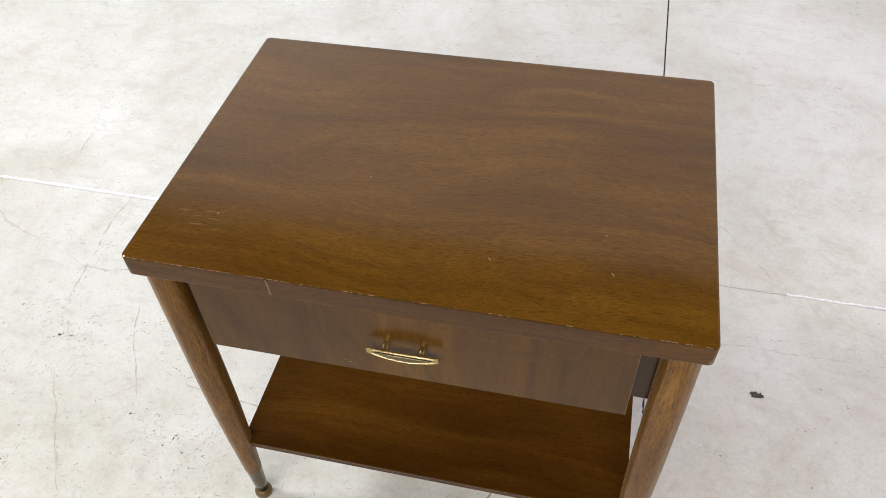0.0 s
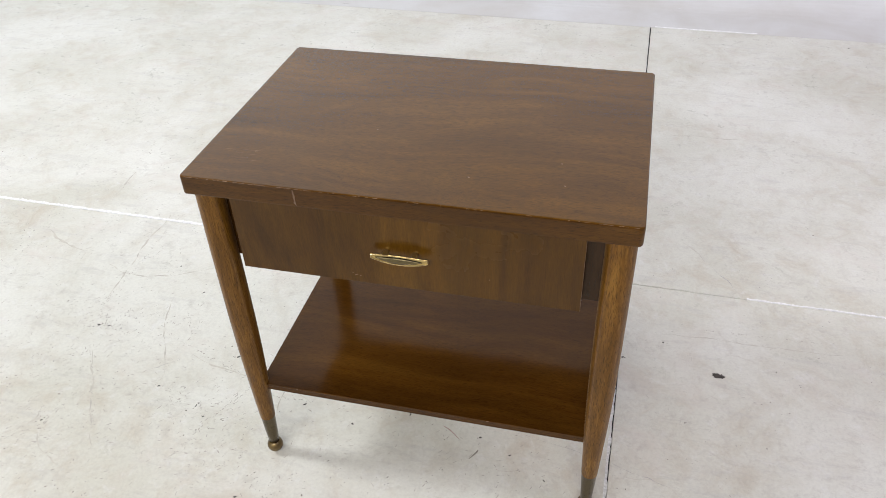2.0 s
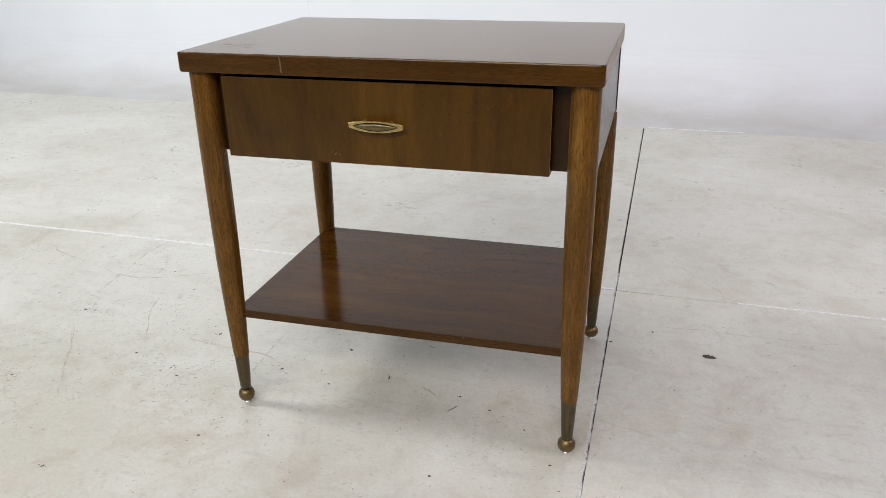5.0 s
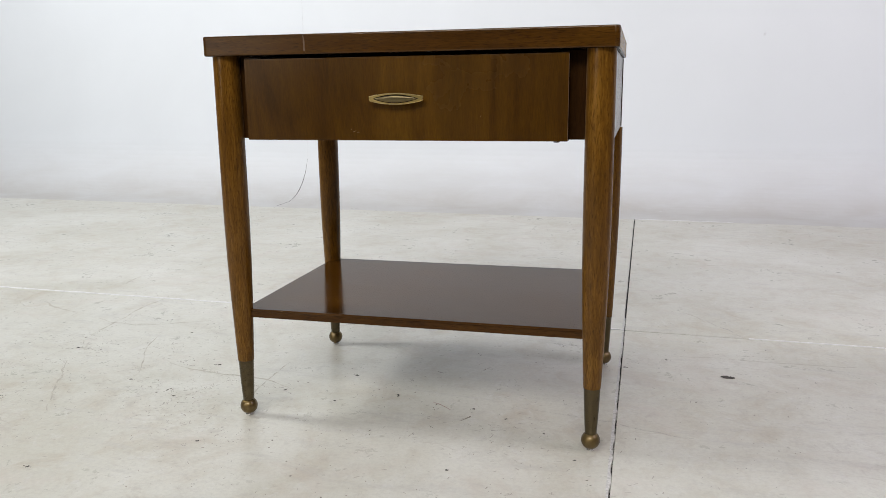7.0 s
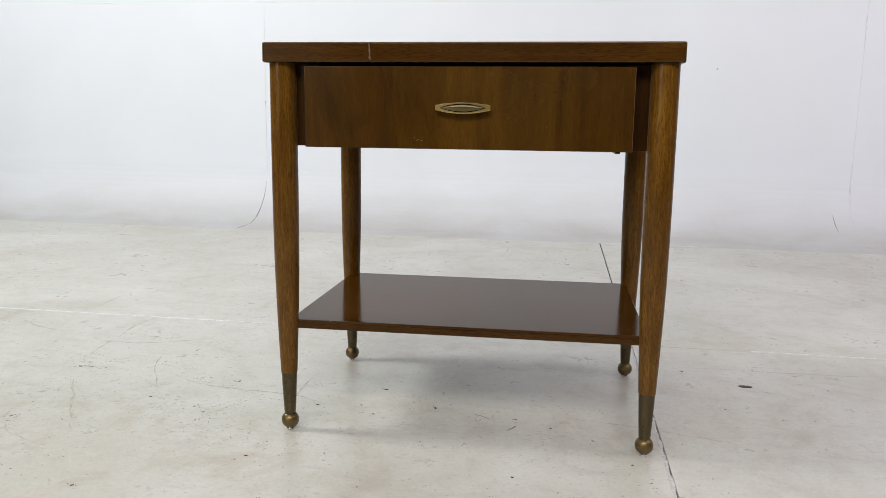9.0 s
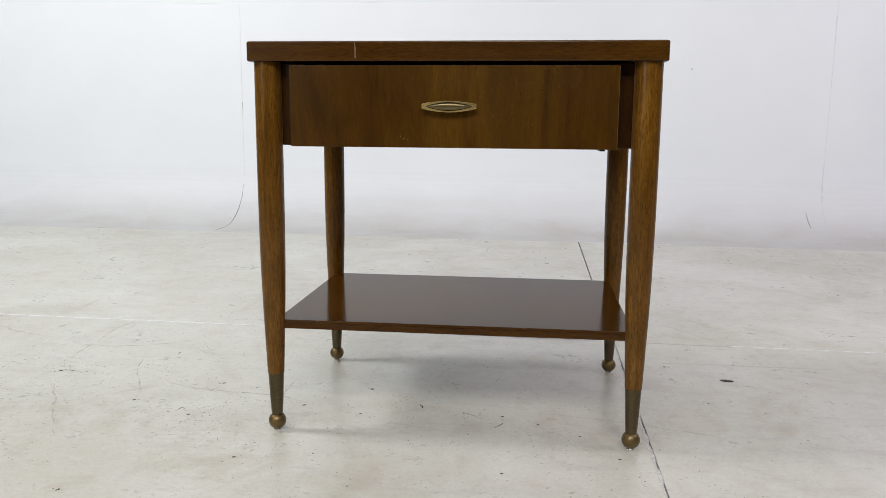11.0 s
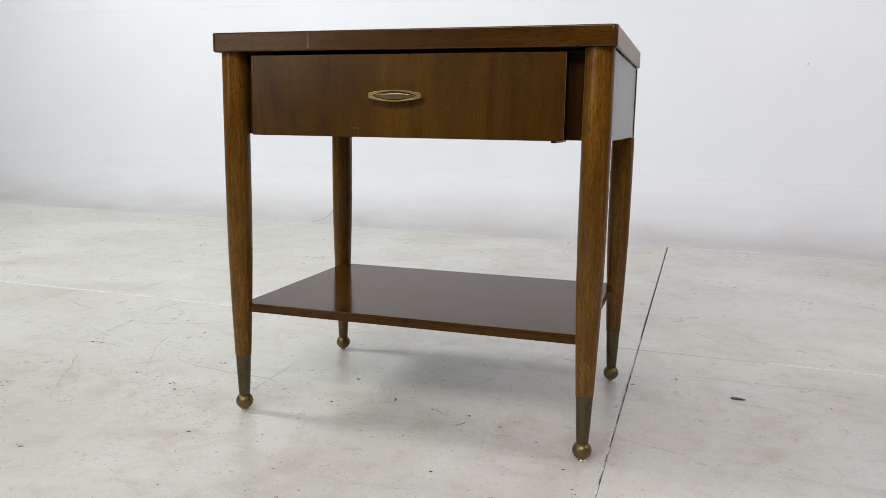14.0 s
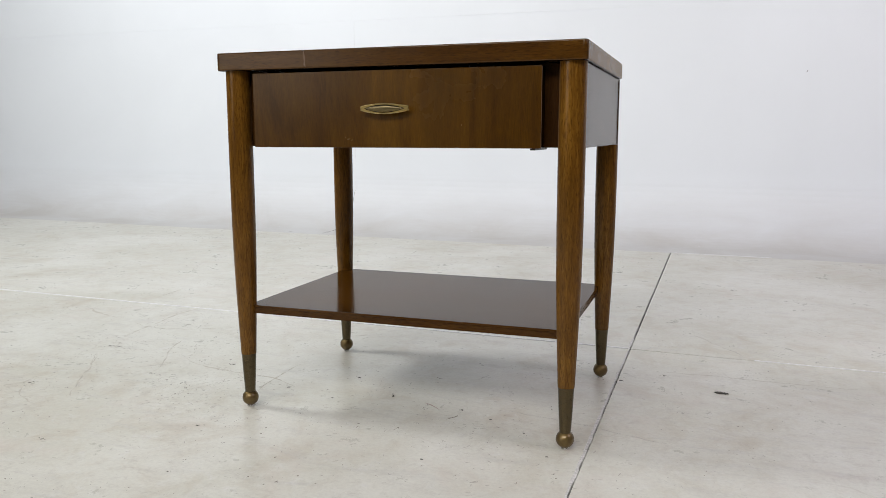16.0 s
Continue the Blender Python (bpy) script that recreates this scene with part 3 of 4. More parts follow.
# dark chips and specks that lie on the floor: u, v, length, turn
CHIPS = (((0.323, 0.264, 10, 8), (-0.066, 0.026, 9, 120), (0.224, 0.069, 5, 30), (0.028, 0.275, 6, 0), (-0.461, 0.090, 11, 25), (-0.512, -0.359, 9, 12), (-0.150, -0.253, 6, 0), (-0.196, -0.219, 7, 20),
          (0.010, -0.014, 5, 40), (-0.003, -0.043, 4, 0), (0.087, -0.222, 9, 25), (-0.172, 0.100, 12, 10), (-0.137, 0.008, 4, 0), (-0.110, 0.013, 4, 0), (-0.073, -0.031, 4, 0), (0.403, 0.325, 9, -25)),
         ((0.448, 0.117, 8, 15), (0.667, 0.262, 6, 0), (0.539, 0.083, 7, 0), (-0.811, 0.112, 14, 35), (-0.485, -0.051, 12, 60), (-0.673, -0.148, 6, 20), (-0.198, 0.013, 8, 15), (-0.066, -0.125, 8, 30),
          (0.004, -0.118, 8, 0), (0.441, 0.390, 6, 10), (0.604, 0.431, 4, 0), (-0.733, 0.338, 10, 60), (-0.632, 0.262, 9, 50), (1.003, 1.959, 9, 0), (0.614, 0.763, 7, 0), (0.451, 0.033, 5, 0)),
         ((-0.108, 0.042, 5, 0), (0.228, 0.055, 5, 10), (0.012, 0.0, 7, 50), (-0.061, 0.1, 6, 0), (-0.167, -0.025, 9, 15), (-0.275, 0.0, 13, 20), (-0.125, -0.362, 6, 40), (-0.244, -0.388, 8, 20), (0.06, -0.286, 4, 0),
          (-0.125, -0.292, 8, 55), (-0.23, -0.272, 4, 0), (-0.078, -0.363, 8, 0), (-0.061, -0.138, 8, 25), (0.026, -0.088, 6, 0), (0.078, -0.002, 9, 55)),
         ((0.139, -0.03, 9, 10), (0.207, -0.07, 9, 0), (0.162, -0.127, 4, 0), (0.262, -0.149, 10, 5), (0.348, -0.056, 4, 0), (-0.326, -0.242, 5, 0), (-0.316, -0.224, 11, 30), (0.284, -0.205, 7, 50),
          (0.290, -0.218, 7, 0), (-0.266, 0.101, 6, 0), (-0.390, 0.075, 7, 15), (-0.557, -0.024, 7, 0), (-1.024, 0.035, 6, 0), (-0.788, 0.114, 9, 30), (-0.756, 0.113, 8, 40), (-0.844, 0.174, 8, 60), (-0.765, -0.151, 9, 50), (-0.757, -0.17, 7, 20), (-0.458, -0.073, 9, 35), (-0.456, -0.106, 8, 60), (-0.584, -0.020, 9, 25), (-0.939, 0.116, 7, 40), (-0.891, -0.01, 6, 0), (-0.523, 0.098, 6, 20), (0.0357, 0.2664, 7, 0), (-0.0644, 0.021, 9, 100), (0.0136, -0.0217, 6, 0)))
def chip_cluster(size):
    """A ragged chip with a few crumbs that broke off beside it."""
    bm = bmesh.new()
    for k in range(rng.choice((1, 2, 3, 4))):
        long = size * (0.6 if k == 0 else rng.uniform(0.12, 0.3))
        one = flake(rng, long, long * rng.uniform(0.4, 0.8), 0.0005, 13)
        me = bpy.data.meshes.new("crumb")
        one.transform(pose(0 if k == 0 else rng.gauss(0, 0.55) * size, 0 if k == 0 else rng.gauss(0, 0.35) * size, 0, 0, 0, rng.uniform(-40, 40)))
        one.to_mesh(me)
        one.free()
        bm.from_mesh(me)
        bpy.data.meshes.remove(me)
    return bm


for rows in CHIPS:
    for u, v, long, turn in rows:
        chip = part("chip", chip_cluster(long * (0.00105 if long >= 9 else 0.0007)), litter_dark if long >= 9 else litter_grey, floor, "small dark chip in the floor paint", False)
        chip.matrix_basis = pose(u, v, 0.0001, 0, 0, turn)


def grit():
    """Uncounted specks and crumbs, thicker in some patches."""
    bm = bmesh.new()
    done = 0
    while done < 6000:
        u, v = rng.uniform(-2.2, 1.6), rng.uniform(-0.6, 2.0)
        if noise.noise((u * 3.0, v * 3.0, 4.0)) * 0.6 + noise.noise((u * 9.0, v * 9.0, 7.0)) + (0.14 if u < 0 else -0.16) < rng.uniform(0.0, 0.7):
            continue
        done += 1
        size, turn = rng.choice((0.0005, 0.0006, 0.0008, 0.0008, 0.0011, 0.0014, 0.0022)) * rng.uniform(0.7, 1.3), rng.uniform(-1.6, 1.6)
        c, s_, count = math.cos(turn), math.sin(turn), 5
        ring = []
        for k in range(count):
            a, j = 2 * math.pi * k / count, rng.uniform(0.5, 1.2)
            x, y = size * math.cos(a) * j, 0.6 * size * math.sin(a) * j
            ring.append(bm.verts.new((u + c * x - s_ * y, v + s_ * x + c * y, 0.0002)))
        tip = bm.verts.new((u, v, 0.0005))
        for k in range(count):
            bm.faces.new((ring[k], ring[(k + 1) % count], tip))
    return bm


def scuffs():
    """Short grey ticks and smears in the trodden places, uncounted."""
    bm = bmesh.new()
    for cu, cv, spread, count in ((-0.81, 0.12, 0.07, 34), (-0.62, 0.03, 0.12, 40), (-0.48, -0.05, 0.07, 26), (-0.40, -0.16, 0.10, 44), (-1.05, 0.30, 0.16, 36), (-0.20, -0.02, 0.10, 24), (-1.3, 0.9, 0.3, 90), (-0.95, -0.05, 0.14, 60), (-0.75, -0.20, 0.12, 50), (-0.55, 0.20, 0.14, 46), (0.15, -0.05, 0.12, 50), (0.3, -0.25, 0.12, 40), (0.0, -0.2, 0.2, 40), (-0.75, 0.8, 0.25, 46), (0.45, 0.3, 0.2, 18), (-0.80, 0.14, 0.05, 30), (-0.48, -0.06, 0.04, 26), (-0.36, -0.15, 0.06, 30), (-0.76, -0.17, 0.05, 24), (-0.85, 0.42, 0.12, 40), (-1.2, 0.5, 0.14, 40)):
        for k in range(2 * count):
            u, v = rng.gauss(cu, spread), rng.gauss(cv, spread * 0.8)
            long, wide, turn = rng.uniform(0.002, 0.012), rng.uniform(0.0006, 0.0016), rng.gauss(0.5, 0.8)
            c, s_ = math.cos(turn), math.sin(turn)
            ring = [bm.verts.new((u + c * x - s_ * y, v + s_ * x + c * y, 0.00018)) for x, y in ((-long / 2, 0), (-0.2 * long, -wide * rng.uniform(0.2, 0.6)), (0.3 * long, -wide * rng.uniform(0.2, 0.6)), (long / 2, 0), (0.2 * long, wide * rng.uniform(0.2, 0.6)), (-0.3 * long, wide * rng.uniform(0.2, 0.6)))]
            bm.faces.new(ring)
    return bm


scuff_ob = tagged(part("floor_scuffs", scuffs(), scuff_mixed, None, "faint grey scuffs trodden into the white floor paint", False), category="scuffs", kind="stuff")
scuff_ob.matrix_world = GRID
grit_ob = tagged(part("floor_grit", grit(), grit_mixed, None, "fine grey grit and crumbs scattered over the floor", False), category="grit", kind="stuff")
grit_ob.matrix_world = GRID
leaf = tagged(part("paint_flake", flake(rng, 0.027, 0.0135, 0.0010, 34), litter_flake, None, "dark brown flake of dried paint lying on the floor", False), category="paint flake")
leaf.matrix_world = GRID @ pose(0.5130, 0.2520, 0.0003, 0, 0, -6)


# ---- marks on the curved wall; s runs up the curve from its foot ----
def on_curve(u, s, lift):
    turn = RADIUS * math.pi / 2
    if s < 0:
        return (u, V_WALL - RADIUS + s, lift)
    if s > turn:
        return (u, V_WALL - lift, RADIUS + s - turn)
    a = s / RADIUS
    return (u, V_WALL - RADIUS + (RADIUS - lift) * math.sin(a), RADIUS - (RADIUS - lift) * math.cos(a))


def wall_mark(points, widths, material, label):
    bm = bmesh.new()
    rows = []
    for (ua, sa), (ub, sb), wa, wb in zip(points, points[1:], widths, widths[1:]):
        count = max(2, int(abs(sb - sa) / 0.02))
        for k in range(count + ((ub, sb) == points[-1])):
            f = k / count
            u, s, w = ua + (ub - ua) * f + rng.uniform(-0.0006, 0.0006), sa + (sb - sa) * f, (wa + (wb - wa) * f) * rng.uniform(0.75, 1.2)
            rows.append([bm.verts.new(on_curve(u + d * w / 2, s, lift)) for d, lift in ((-1, 0.0004), (-0.5, 0.0010), (0.5, 0.0010), (1, 0.0004))])
    for a, b in zip(rows, rows[1:]):
        for k in range(3):
            bm.faces.new((a[k], a[k + 1], b[k + 1], b[k]))
    part("crack", bm, material, wall, label, False)


wall_mark(((-1.3215, -0.112), (-1.3225, -0.02), (-1.3235, 0.16), (-1.3225, 0.34)), (0.0018, 0.0030, 0.0030, 0.0010), crack_dark, "dark open seam at the foot of the curve")
wall_mark(((-1.3225, 0.35), (-1.3235, 0.70), (-1.3225, 1.20)), (0.0012, 0.0018, 0.0014), crack_pale, "faint painted-over seam")
wall_mark(((-1.3235, 0.68), (-1.3235, 0.74)), (0.0010, 0.0028), crack_dark, "short dark opening of the seam")
wall_mark(((1.468, -0.10), (1.440, 0.10), (1.430, 0.24)), (0.0014, 0.0022, 0.0012), crack_pale, "thin seam in the curved wall")
wall_mark(((1.429, 0.22), (1.431, 0.36), (1.432, 0.50)), (0.0024, 0.0080, 0.0016), crack_pale, "lifted paint along the seam")
wall_mark(((1.432, 0.52), (1.432, 0.80), (1.431, 1.20)), (0.0010, 0.0016, 0.0012), crack_pale, "faint painted-over seam")
wall_mark(((1.431, 0.98), (1.429, 1.14)), (0.0010, 0.0036), crack_pale, "lifted paint along the seam")
wall_mark(((1.362, 0.16), (1.356, 0.21), (1.353, 0.26)), (0.0010, 0.0048, 0.0010), crack_grey, "short grey tear in the wall paint")
wall_mark(((0.8170, 0.904), (0.8200, 0.911)), (0.004, 0.005), crack_grey, "small grey dot on the wall")
for u, s, w, long in ((-1.86, -0.135, 0.006, 0.035), (-1.50, -0.11, 0.004, 0.03), (-0.93, -0.12, 0.004, 0.03), (-1.29, 0.075, 0.010, 0.012), (-1.65, 0.03, 0.006, 0.016), (-0.62, 0.09, 0.006, 0.010), (0.42, 0.05, 0.005, 0.008)):
    wall_mark(((u - long / 2, s), (u + long / 2, s + 0.003)), (w, w), scuff_grey if s < -0.1 else crack_pale, "short grey scuff on the curved wall")

# softbox housings round the lamps
for eye, target, sx, sy, *_ in SOFTBOXES:
    box = tagged(new("softbox"), "black cloth softbox hung from the ceiling", "softbox", "studio softboxes")
    box.matrix_world = look(eye, target)
    pole = part("hanging_pole", board(-0.02, 0.02, -0.02, 0.02, 0, CEILING - eye[2] - 0.12), softbox_cloth, box, "black hanging pole", False)
    pole.matrix_basis = box.matrix_world.inverted() @ pose(eye[0] - 0.18 * (target[0] - eye[0]) / 4, eye[1] - 0.18 * (target[1] - eye[1]) / 4, eye[2] + 0.12)
    for name, dims in (("side", (-sx / 2 - 0.03, -sx / 2 - 0.01, -sy / 2 - 0.03, sy / 2 + 0.03, -0.03, 0.17)), ("side", (sx / 2 + 0.01, sx / 2 + 0.03, -sy / 2 - 0.03, sy / 2 + 0.03, -0.03, 0.17)),
                       ("side", (-sx / 2 - 0.01, sx / 2 + 0.01, -sy / 2 - 0.03, -sy / 2 - 0.01, -0.03, 0.17)), ("side", (-sx / 2 - 0.01, sx / 2 + 0.01, sy / 2 + 0.01, sy / 2 + 0.03, -0.03, 0.17)),
                       ("back", (-sx / 2 - 0.03, sx / 2 + 0.03, -sy / 2 - 0.03, sy / 2 + 0.03, 0.172, 0.185))):
        part(name, board(*dims), softbox_cloth, box, "", False)

# ---- the nightstand ----
LEAN = -0.25  # the floor makes it lean a little; the glides under the other two feet are screwed out
stand = tagged(new("nightstand"), "dark walnut-stained nightstand with one drawer, shelf and brass feet", "nightstand")
stand.matrix_world = pose(-0.005, 0.086, 0.0012, 0, LEAN, 2.2)
Z_TOP, Z_UNDER, Z_CASE = 0.6165, 0.5875, 0.4635


def rounded(x0, x1, y0, y1, r, inset, steps=5):
    """A rectangle's outline with rounded corners, drawn in by inset."""
    pts = []
    for cx, cy, a0 in ((x1 - r, y1 - r, 0), (x0 + r, y1 - r, 90), (x0 + r, y0 + r, 180), (x1 - r, y0 + r, 270)):
        for k in range(steps + 1):
            a = radians(a0 + 90 * k / steps)
            pts.append((cx + (r - inset) * math.cos(a), cy + (r - inset) * math.sin(a)))
    return pts


def slab(x0, x1, y0, y1, z0, z1, r, edge):
    """A board with rounded corners and softened rims."""
    bm = bmesh.new()
    rings = []
    for z, inset in ((z0, edge), (z0 + 0.3 * edge, 0.3 * edge), (z0 + edge, 0), (z1 - edge, 0), (z1 - 0.3 * edge, 0.3 * edge), (z1, edge)):
        rings.append([bm.verts.new((x, y, z)) for x, y in rounded(x0, x1, y0, y1, r, inset)])
    for a, b in zip(rings, rings[1:]):
        for k in range(len(a)):
            n = (k + 1) % len(a)
            bm.faces.new((a[k], a[n], b[n], b[k]))
    bm.faces.new(rings[0][::-1])
    bm.faces.new(rings[-1])
    return bm


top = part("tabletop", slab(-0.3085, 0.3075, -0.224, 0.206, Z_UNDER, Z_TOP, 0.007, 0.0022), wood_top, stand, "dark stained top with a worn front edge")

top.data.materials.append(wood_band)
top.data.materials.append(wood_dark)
# underside faces take near-black wood, a shade put into the colour
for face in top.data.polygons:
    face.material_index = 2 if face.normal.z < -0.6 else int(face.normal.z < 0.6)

LEG = [(0.0130, 0.0985), (0.0133, 0.103), (0.0152, 0.15), (0.0175, 0.21), (0.0192, 0.27), (0.0200, 0.33), (0.0203, 0.40), (0.0203, 0.50), (0.0201, Z_UNDER)]
FERRULE = [(0.0090, 0.0275), (0.0106, 0.055), (0.0124, 0.095), (0.0128, 0.0980), (0.0128, 0.0988), (0.0115, 0.0992)]
BALL = [(max(0.003, 0.0142 * math.sin(math.pi * k / 18)), 0.0168 - 0.0140 * math.cos(math.pi * k / 18)) for k in range(19)]
GLIDE = [(0.0048, 0.0), (0.0062, 0.0007), (0.0062, 0.0026), (0.0048, 0.0044)]
leg_data = [turned(LEG), turned([(r, z) for r, z in LEG if z < 0.46] + [(0.0202, Z_CASE - 0.0005)])]
for (x, y), back in (((-0.2845, -0.1965), 0), ((0.2830, -0.1975), 0), ((-0.2800, 0.1815), 1), ((0.2860, 0.1815), 1)):
    leg = part("leg", leg_data[back].copy(), wood_leg, stand, "tapered round wooden leg")
    leg.location = (x, y, 0)
    leg.rotation_euler = (0, 0, 1.3 * x * 10 + y * 7)
    drop = -0.0012 + math.sin(radians(LEAN)) * x
    part("ferrule", turned([(0.0082, 0.0262 + drop)] + FERRULE), brass_dark, leg, "tarnished brass ferrule")
    for name, profile, steps, material, label in (("ball_foot", BALL, 32, brass, "aged brass ball foot"), ("glide", GLIDE, 24, nickel, "small nickel glide")):
        part(name, turned([(r, z + drop) for r, z in profile], steps), material, leg, label)

part("side_panel", board(-0.3010, -0.2785, -0.2020, 0.196, Z_CASE, Z_UNDER - 0.0005, 0.001), wood_case, stand, "dark stained case side")
part("side_panel", board(0.2765, 0.3020, -0.2030, 0.196, Z_CASE, Z_UNDER - 0.0005, 0.001), wood_case, stand, "dark stained case side")
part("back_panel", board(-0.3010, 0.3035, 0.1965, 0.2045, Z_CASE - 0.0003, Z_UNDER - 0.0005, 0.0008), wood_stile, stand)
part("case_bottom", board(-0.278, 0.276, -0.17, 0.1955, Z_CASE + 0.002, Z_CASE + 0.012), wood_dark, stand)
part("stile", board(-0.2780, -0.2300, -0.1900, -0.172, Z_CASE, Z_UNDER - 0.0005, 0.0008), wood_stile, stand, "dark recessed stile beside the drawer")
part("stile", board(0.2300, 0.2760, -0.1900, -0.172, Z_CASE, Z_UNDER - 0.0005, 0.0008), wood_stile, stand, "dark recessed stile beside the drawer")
for x, low in ((-0.222, 0.0018), (0.222, 0.0044)):
    part("drawer_runner", board(x - 0.004, x + 0.004, -0.188, -0.10, Z_CASE - low, Z_CASE + 0.0015, 0.0006), wood_dark, stand)

drawer = part("drawer", board(-0.2450, 0.2405, -0.215, -0.1915, 0.4624, 0.5825, 0.0012, 3), wood_front, stand, "drawer front with upright veneer grain, closed")


drawer.data.materials.append(wood_dark)
for face in drawer.data.polygons:
    face.material_index = int(face.normal.y > -0.3)


# thin pale strip: bare edge plus the bevel's highlight, put into the colour
part("drawer_edge", board(0.2400, 0.2407, -0.2152, -0.2144, 0.4636, 0.5813), rubbed_edge_glint, drawer, "bare pale edge of the drawer front with painted bevel highlight", False)
rng = random.Random(11)
for x, z, long, turn in ((-0.072, 0.4755, 0.006, 25), (-0.077, 0.4785, 0.003, 60), (-0.066, 0.4745, 0.003, 10), (0.118, 0.497, 0.003, 70)):
    mark = part("nick", flake(rng, long, 0.0011, 0.00012, 9), worn_dark, drawer, "tiny pale nick in the lacquer", False)
    mark.matrix_basis = pose(x, -0.21505, z, 90, 0, 0) @ pose(0, 0, 0, 0, 0, turn)


def lens(half, tall, end, steps=14):
    """The outline of the pull: a boat shape with blunt ends."""
    up = [(-half + 2 * half * k / steps, end + (tall - end) * max(0.0, math.sin(math.pi * k / steps)) ** 0.85) for k in range(steps + 1)]
    return [(x, -z) for x, z in up] + [(x, z) for x, z in up[::-1]]


PX, PZ, PY, HALF = -0.0036, 0.5230, -0.2268, 0.0402


def bow(x):
    """How far the pull's middle stands out beyond its ends."""
    return -0.0033 * (1 - (x / HALF) ** 2)


def swept(half, height, section, steps=26):
    """A bar along x that follows the bow; section gives (y, z) pairs for the half height at each place."""
    bm = bmesh.new()
    rings = []
    for i in range(steps + 1):
        x = -half + 2 * half * i / steps
        rings.append([bm.verts.new((x, y + bow(x), z)) for y, z in section(height(i / steps))])
    size = len(rings[0])
    for a, b in zip(rings, rings[1:]):
        for k in range(size):
            n = (k + 1) % size
            bm.faces.new((a[k], a[n], b[n], b[k]))
    bm.faces.new(rings[0])
    bm.faces.new(rings[-1][::-1])
    return bm


def swell(tall, end):
    return lambda f: end + (tall - end) * max(0.0, math.sin(math.pi * f)) ** 0.85


def plate_section(h):
    return [(0.0026, -h + 0.0008), (0.0008, -h), (0.0001, -h + 0.0007), (0.0001, h - 0.0007), (0.0008, h), (0.0026, h - 0.0008)]


def groove_section(h):
    return [(0.0006, -h), (-0.0002, -h), (-0.0002, h), (0.0006, h)]


def keel_section(h):
    """The raised inset: a convex keel."""
    return [(0.0002, -h)] + [(-0.0003 - 0.0024 * (h / 0.0054) ** 0.7 * math.cos(math.pi / 2 * j / 5), h * math.sin(math.pi / 2 * j / 5)) for j in range(-5, 6)] + [(0.0002, h)]


def bead(outline, r):
    """A thin round bead that follows an outline in (x, z) over the bow."""
    bm = bmesh.new()
    rings, size = [], len(outline)
    for k, (x, z) in enumerate(outline):
        xa, za = outline[k - 1]
        xb, zb = outline[(k + 1) % size]
        d = Vector((xb - xa, zb - za)).normalized()
        rings.append([bm.verts.new((x - d.y * r * math.cos(a), bow(x) - r * math.sin(a), z + d.x * r * math.cos(a))) for a in (math.pi / 3 * j for j in range(6))])
    for k in range(size):
        for j in range(6):
            bm.faces.new((rings[k - 1][j], rings[k - 1][(j + 1) % 6], rings[k][(j + 1) % 6], rings[k][j]))
    return bm


def pull_part(name, bm, material, label):
    ob = part(name, bm, material, drawer, label)
    ob.matrix_basis = pose(PX, PY, PZ, 7)
    return ob


pull_part("drawer_pull", swept(HALF, swell(0.0083, 0.0036), plate_section), brass_bright, "bowed brass boat-shaped drawer pull")
pull_part("pull_groove", swept(0.0332, swell(0.0063, 0.0003), groove_section), pull_groove, "blackened inset line of the pull")
pull_part("pull_inset", swept(0.0316, swell(0.0050, 0.0001), keel_section), brass_grey, "burnished raised inset of the pull")
pull_part("pull_rim", bead(lens(HALF - 0.0005, 0.0078, 0.0031, 26), 0.0006), brass_rim, "polished rim of the pull")
for x in (-0.0205, 0.0205):
    post = part("pull_post", turned([(0.0046, 0.0), (0.0046, 0.0012), (0.0038, 0.0016), (0.0038, 0.0046), (0.0042, 0.0052), (0.0042, 0.0117)], 20), brass_bright, drawer, "turned brass post")
    post.matrix_basis = pose(PX + x, PY + 0.0002, PZ + 0.0018, -90, 0, 0)

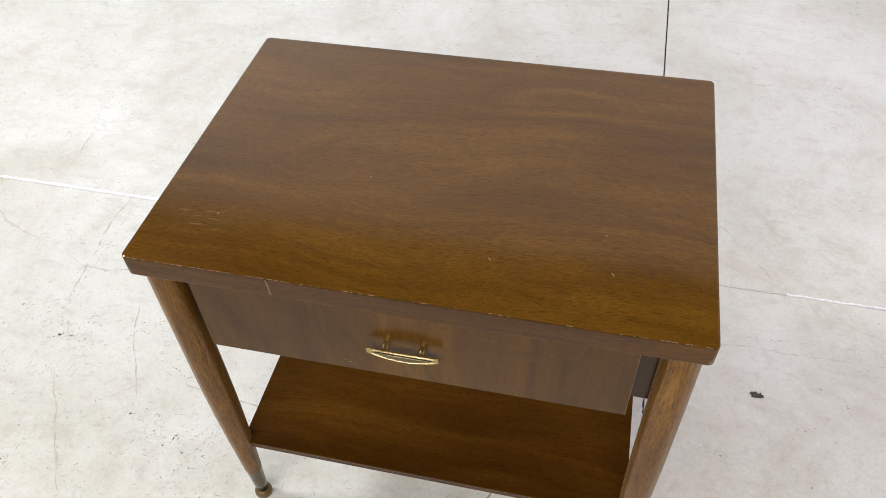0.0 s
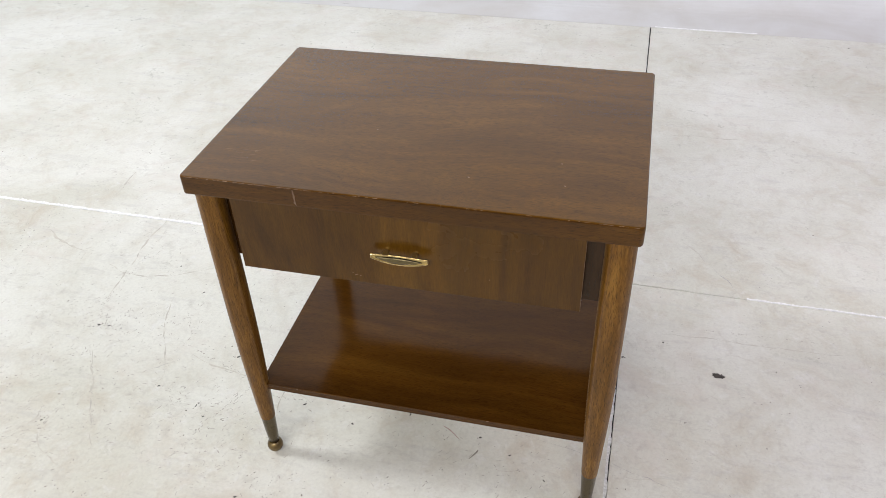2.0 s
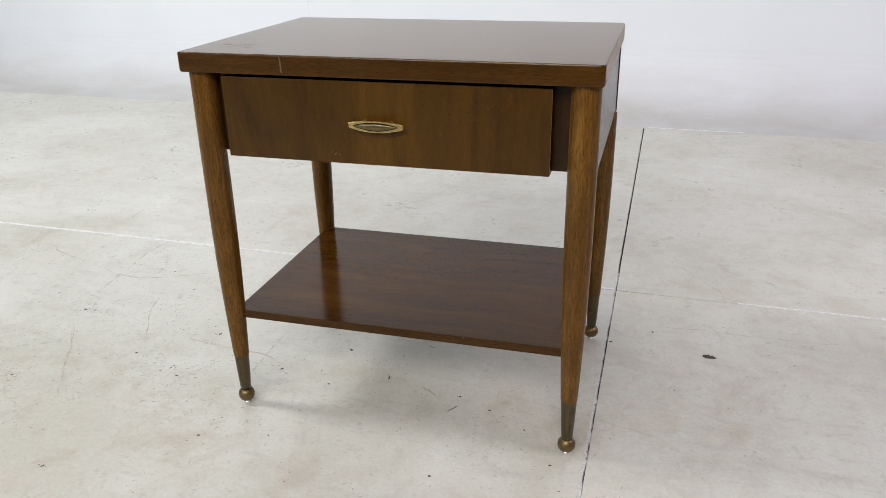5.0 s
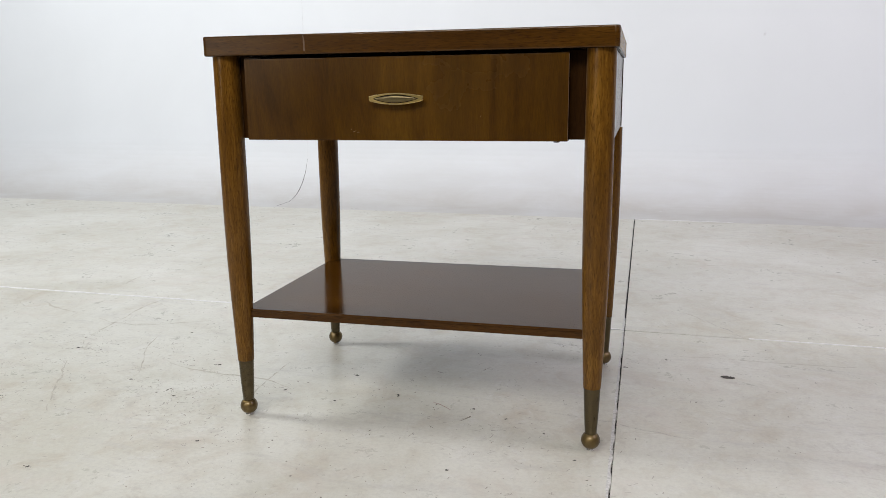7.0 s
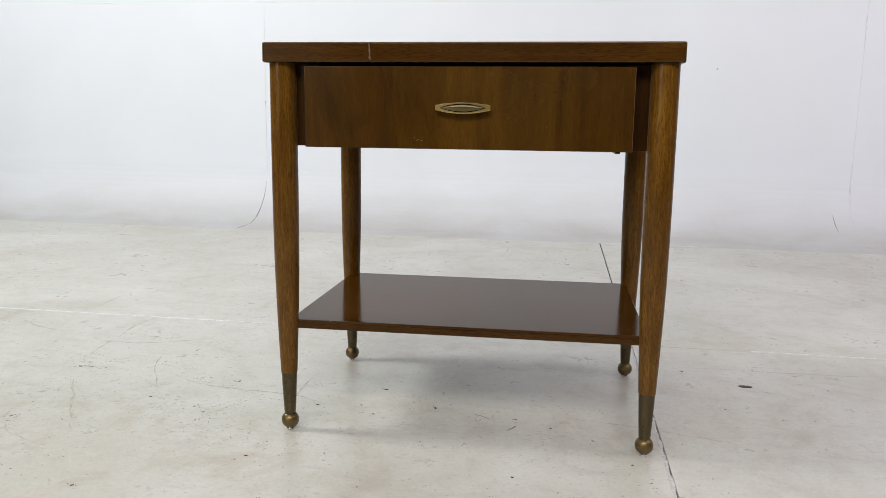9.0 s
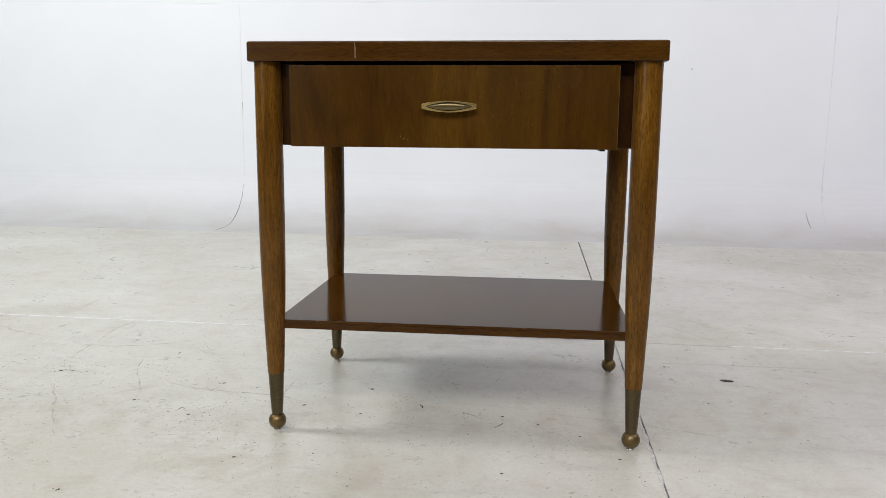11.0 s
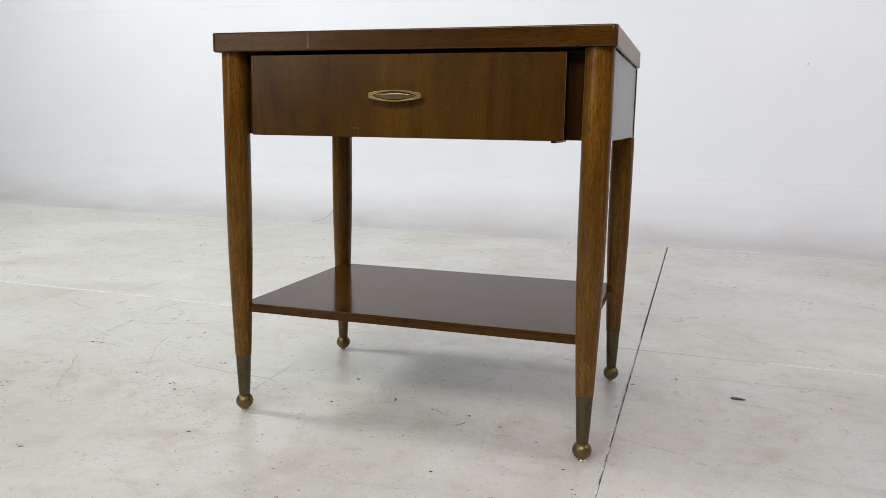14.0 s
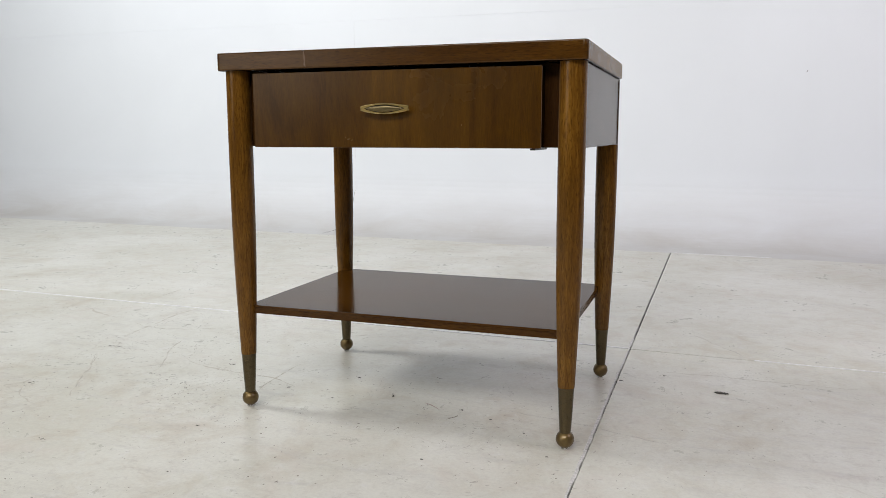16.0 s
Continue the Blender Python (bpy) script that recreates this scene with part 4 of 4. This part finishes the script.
shelf_board = part("shelf", board(-0.2790, 0.2780, -0.1985, 0.1880, 0.1725, 0.1835, 0.0008), wood_edge, stand, "lower shelf with a lipped edge")
part("shelf_top", board(-0.2800, 0.2790, -0.2000, 0.1890, 0.1838, 0.1875, 0.0009), wood_shelf, shelf_board, "dark lacquered shelf surface")

# worn places on the nightstand
rng = random.Random(7)
# pale dashes along the front rim paint its highlight together with the wear
x = -0.300
while x < 0.298:
    long = rng.uniform(0.0015, 0.007) * (1.5 if x < -0.15 else 1.0)
    if rng.random() < (0.75 if x < 0.03 else 0.45):
        wear = part("edge_wear_and_glint", board(0, long, -0.0002, 0.0002, -0.0004 * rng.uniform(0.4, 1), 0.0004 * rng.uniform(0.2, 1)), worn_wood if rng.random() < 0.3 else worn_dark, top, "worn lacquer and painted rim highlight on the front edge", False)
        wear.matrix_basis = pose(x, -0.2234, Z_TOP - 0.0005, -45, 0, rng.uniform(-0.6, 0.6))
    x += long + rng.uniform(0.0005, 0.007)
scrape = part("edge_wear_and_glint", flake(rng, 0.024, 0.0042, 0.0002, 21), scratch_pale, top, "pale upright scrape on the edge", False)
scrape.matrix_basis = pose(-0.1424, -0.22405, (Z_UNDER + Z_TOP) / 2, 90, 0, 0) @ pose(0, 0, 0, 0, 0, 93)
for x, y, long, turn in ((-0.268, -0.1444, 0.020, 0), (-0.238, -0.1424, 0.030, 4), (-0.246, -0.163, 0.024, 6), (-0.2232, -0.168, 0.010, 20), (-0.252, -0.151, 0.012, 2), (-0.231, -0.153, 0.016, 3)):
    mark = part("scratch", flake(rng, long, 0.0011, 0.00008, 11), rubbed_lacquer, top, "thin worn scratch in the lacquer", False)
    mark.matrix_basis = pose(x, y, Z_TOP + 0.0001, 0, 0, turn)
for x, y, long, turn in ((-0.0794, -0.0534, 0.0022, 0), (0.0773, -0.1534, 0.005, -40), (0.2033, -0.1506, 0.006, -55), (0.1934, -0.0978, 0.003, 0), (-0.2300, -0.1435, 0.003, 30)):
    mark = part("nick", flake(rng, long, 0.0012, 0.00012, 9), worn_wood, top, "tiny pale nick in the lacquer", False)
    mark.matrix_basis = pose(x, y, Z_TOP + 0.0001, 0, 0, turn)
for x, long in ((-0.215, 0.003), (0.112, 0.004)):
    part("nick", board(x, x + long, -0.2003, -0.1985, 0.1860, 0.1868), worn_dark, shelf_board, "pale nick on the shelf lip", False)
